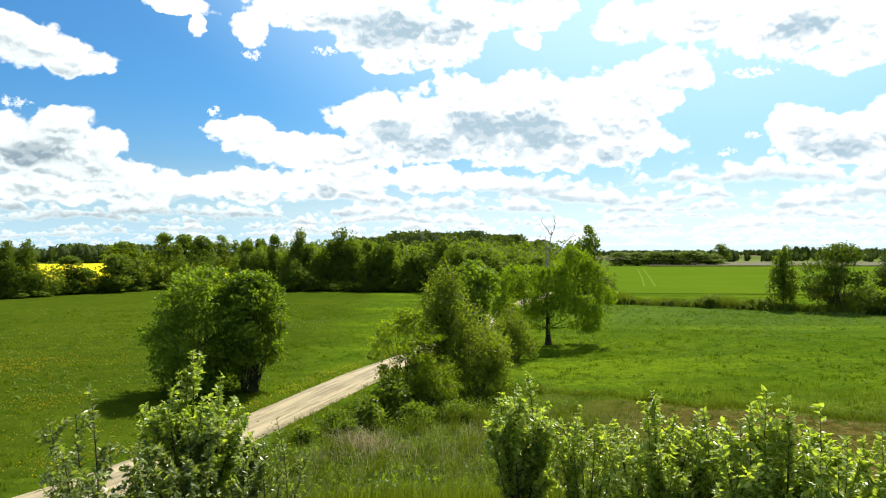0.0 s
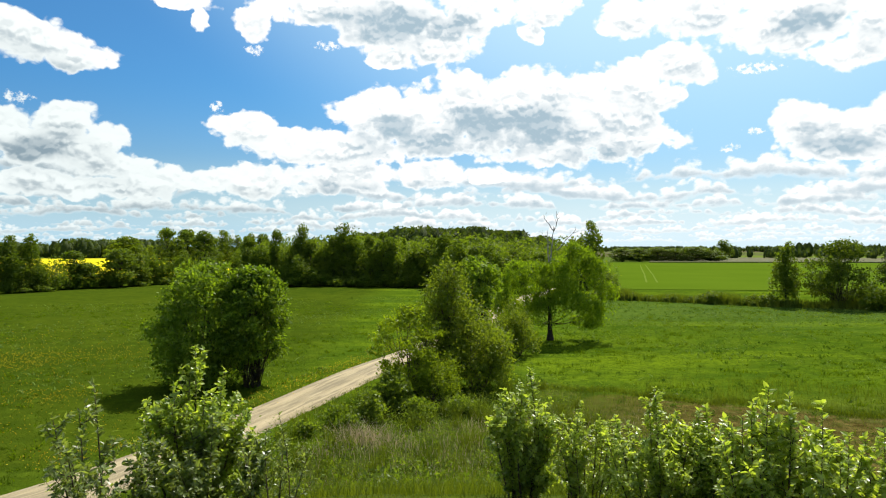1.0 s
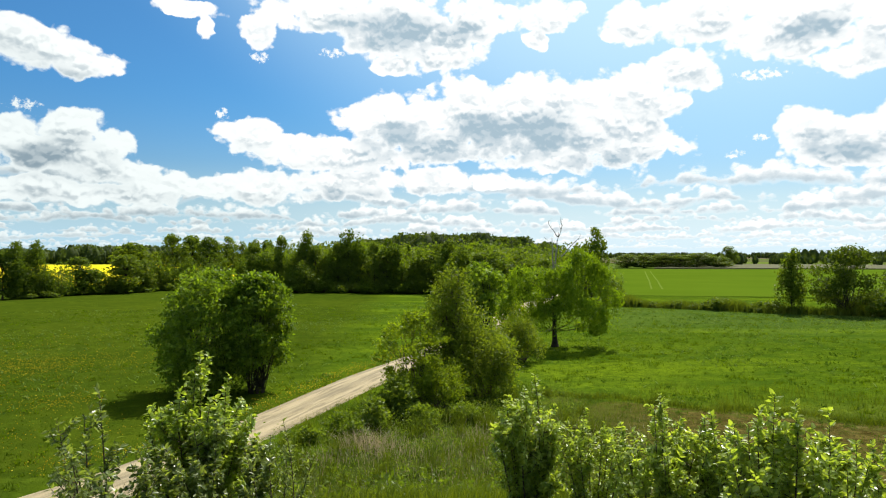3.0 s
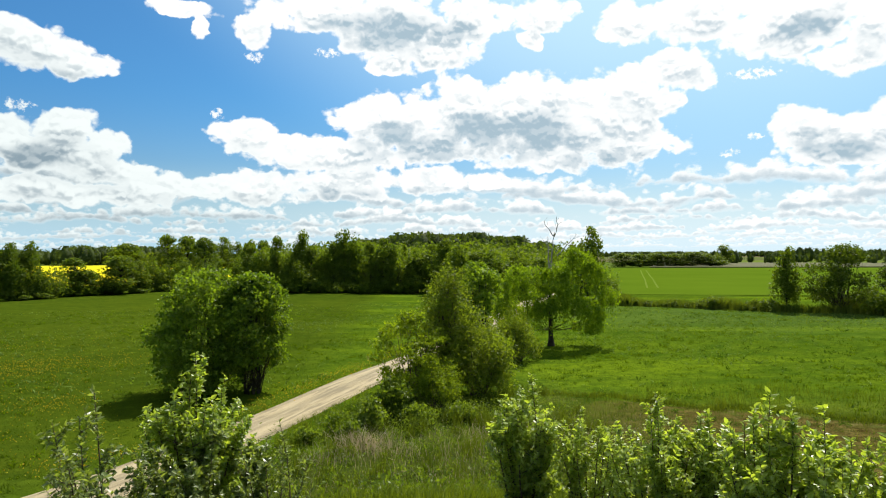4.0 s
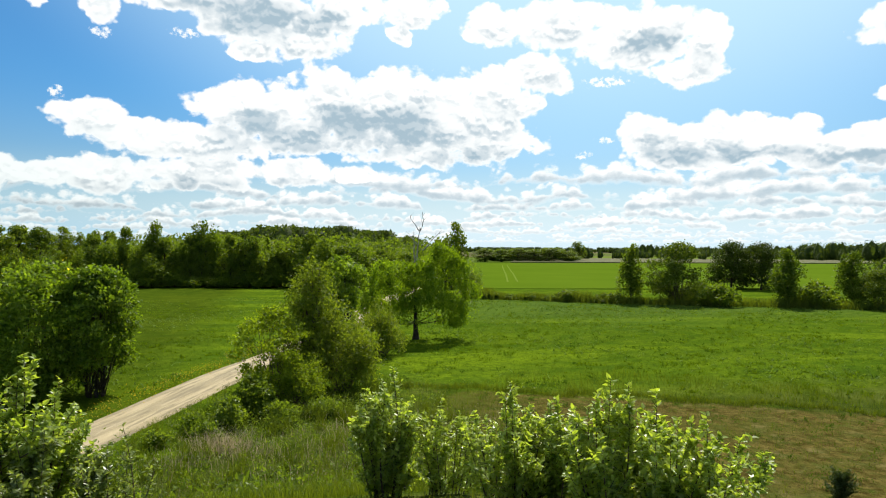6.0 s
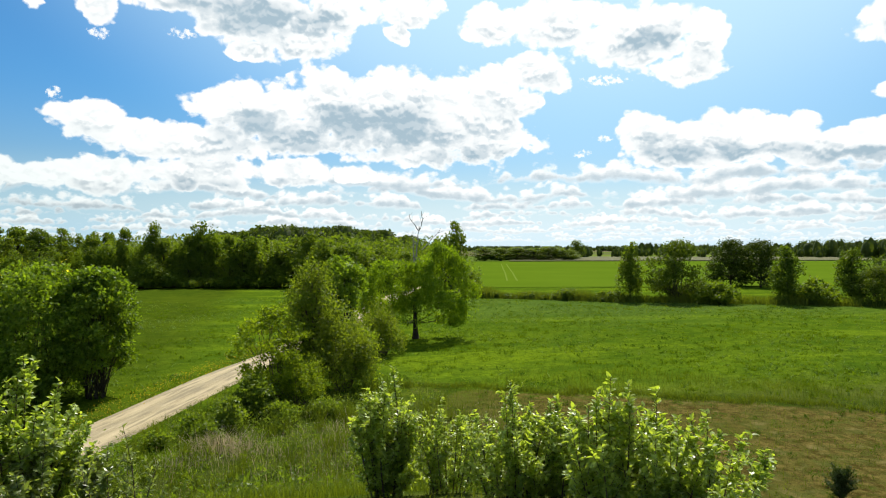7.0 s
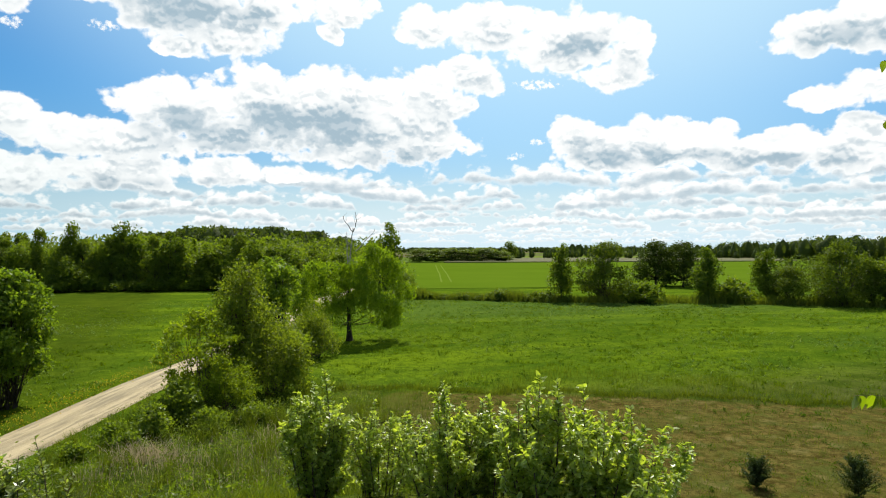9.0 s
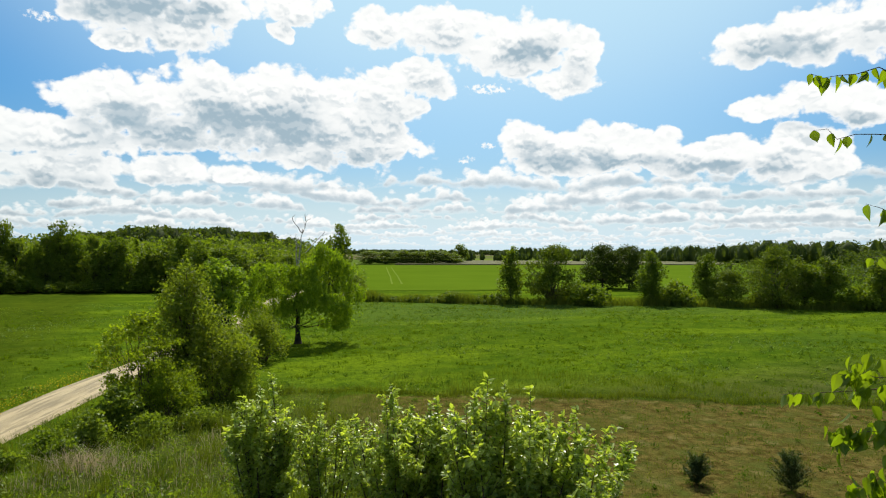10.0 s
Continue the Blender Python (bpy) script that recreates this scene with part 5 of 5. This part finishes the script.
# Rank grass along the ditch at the meadow's far side.
g = Geo()
way_line = np.array([(24.5, 111.0), (30.1, 107.7), (38.8, 102.3), (47.2, 97.1), (59.0, 88.5), (72.0, 83.0), (84.0, 74.5), (97.0, 67.0), (106.0, 62.0)])
k = rng.uniform(0, 8, 21000)
x, y = np.interp(k, np.arange(9), way_line[:, 0]), np.interp(k, np.arange(9), way_line[:, 1])
tall = 1.05 + 0.45 * np.sin(x * 0.7) * np.sin(x * 0.23 + 1)
y = y + rng.normal(0.2, 1.1, len(x))
blades(g, x, y, tall * rng.uniform(0.5, 1.5, len(x)), rng.uniform(0.04, 0.11, len(x)), rng, 0.3)
tagged(new("ditch_grass", g.mesh("ditch_grass", M_REED)), "rank light green grass along the ditch", "grass", kind="stuff")

# Tussocks roughen the grazed meadow.
g = Geo()
x, y = scatter(9000, -37, 60, 27, 112, rng, 0.75)
lush = np.sin(x * 0.21 + 2) * np.sin(y * 0.19 + 0.5) + 0.6 * np.sin(x * 0.57) * np.sin(y * 0.49 + 1) + rng.normal(0, 0.55, len(x))
keep = (road_distance(x, y) > 2.6) & (dry_patch(x, y) < 0.2) & (lush > 0.1)
x, y = np.repeat(x[keep], 13), np.repeat(y[keep], 13)
size = np.repeat(rng.uniform(0.5, 1.4, keep.sum()), 13)
x, y = x + rng.normal(0, 0.17, len(x)) * size, y + rng.normal(0, 0.12, len(x)) * size
blades(g, x, y, rng.uniform(0.10, 0.26, len(x)) * size, rng.uniform(0.03, 0.08, len(x)), rng, 0.7)
tagged(new("meadow_tussocks", g.mesh("meadow_tussocks", M_TUSSOCK)), "green grass tussocks over the meadow", "grass", kind="stuff")

# Small weeds and clods on the dried-out strip.
g = Geo()
x, y = scatter(260, 8, 60, 15, 40, rng, 0.9)
keep = dry_patch(x, y) > 0.6
for cx, cy in zip(x[keep], y[keep]):
    r, k = rng.uniform(0.05, 0.22), 34
    at = np.stack([rng.normal(cx, r, k), rng.normal(cy, r, k), gz(cx, cy) + rng.uniform(0.02, 0.1 + r, k)], -1)
    leaf_quads(g, at, 0.10, 0.035, rng, (0, 0, 0.7))
tagged(new("strip_weeds", g.mesh("strip_weeds", M_HERB)), "small dark weeds dotted over dry brown ground", "plants", kind="stuff")

# Tufts and litter on the dried-out strip.
g = Geo()
x, y = scatter(26000, 8, 60, 14, 42, rng, 0.9)
keep = (dry_patch(x, y) > 0.5) & (np.sin(x * 1.3) * np.sin(y * 1.7 + x * 0.4) + rng.normal(0, 0.6, len(x)) > 0.35)
x, y = x[keep], y[keep]
blades(g, x, y, rng.uniform(0.05, 0.2, len(x)), rng.uniform(0.015, 0.035, len(x)), rng, 0.9)
tagged(new("sparse_tufts", g.mesh("sparse_tufts", M_GRASS)), "sparse green tufts on the dried-out strip", "grass", kind="stuff")

g = Geo()
n = 1500
x, y = scatter(n, 2, 60, 38, 104, rng, 0.8)
keep = np.sin(x * 0.16) * np.sin(y * 0.21) + np.sin(x * 0.53 + 2) * np.sin(y * 0.6) * 0.5 + rng.normal(0, 0.35, n) > 0.42
x, y = x[keep], y[keep]
size = rng.uniform(0.5, 1.3, len(x))
for k in range(9):
    at = np.stack([x + rng.normal(0, 0.16, len(x)) * size, y + rng.normal(0, 0.16, len(x)) * size, ground_z(x, y) + rng.uniform(0.05, 0.26, len(x)) * size], -1)
    leaf_quads(g, at, 0.2, 0.09, rng, (0, 0, 0.5))
tagged(new("meadow_herbs", g.mesh("meadow_herbs", M_HERB)), "dark broad-leaved herbs scattered over the meadow", "plants", kind="stuff")

g = Geo()
spots = [(-31, 47.8, 5, 1300), (-22, 37, 2.2, 240), (-15.2, 26.2, 1.6, 160), (-24.5, 51, 6, 300), (-27, 40, 5, 260), (-38, 60, 8, 300), (-19, 30, 4, 150)]
for cx, cy, r, n in spots:
    x, y = rng.normal(cx, r * 0.6, n), rng.normal(cy, r * 0.6, n)
    keep = road_distance(x, y) > 2.2
    x, y = x[keep], y[keep]
    at = np.stack([x, y, ground_z(x, y) + rng.uniform(0.12, 0.25, len(x))], -1)
    leaf_quads(g, at, 0.055, 0.055, rng)
    leaf_quads(g, at, 0.055, 0.055, rng)
i = rng.integers(30, 95, 2800)
off = -2.05 - np.abs(rng.normal(0, 0.45, 2800))
dr = unit(np.gradient(ROAD_C, axis=0))
x, y = ROAD_C[i, 0] + dr[i, 1] * off + rng.normal(0, 0.5, 2800), ROAD_C[i, 1] - dr[i, 0] * off + rng.normal(0, 0.5, 2800)
at = np.stack([x, y, ground_z(x, y) + rng.uniform(0.1, 0.22, len(x))], -1)
leaf_quads(g, at, 0.062, 0.058, rng)
tagged(new("dandelions", g.mesh("dandelions", M_DANDELION)), "yellow-orange dandelions in patches on the meadow and verge", "flowers", kind="stuff")
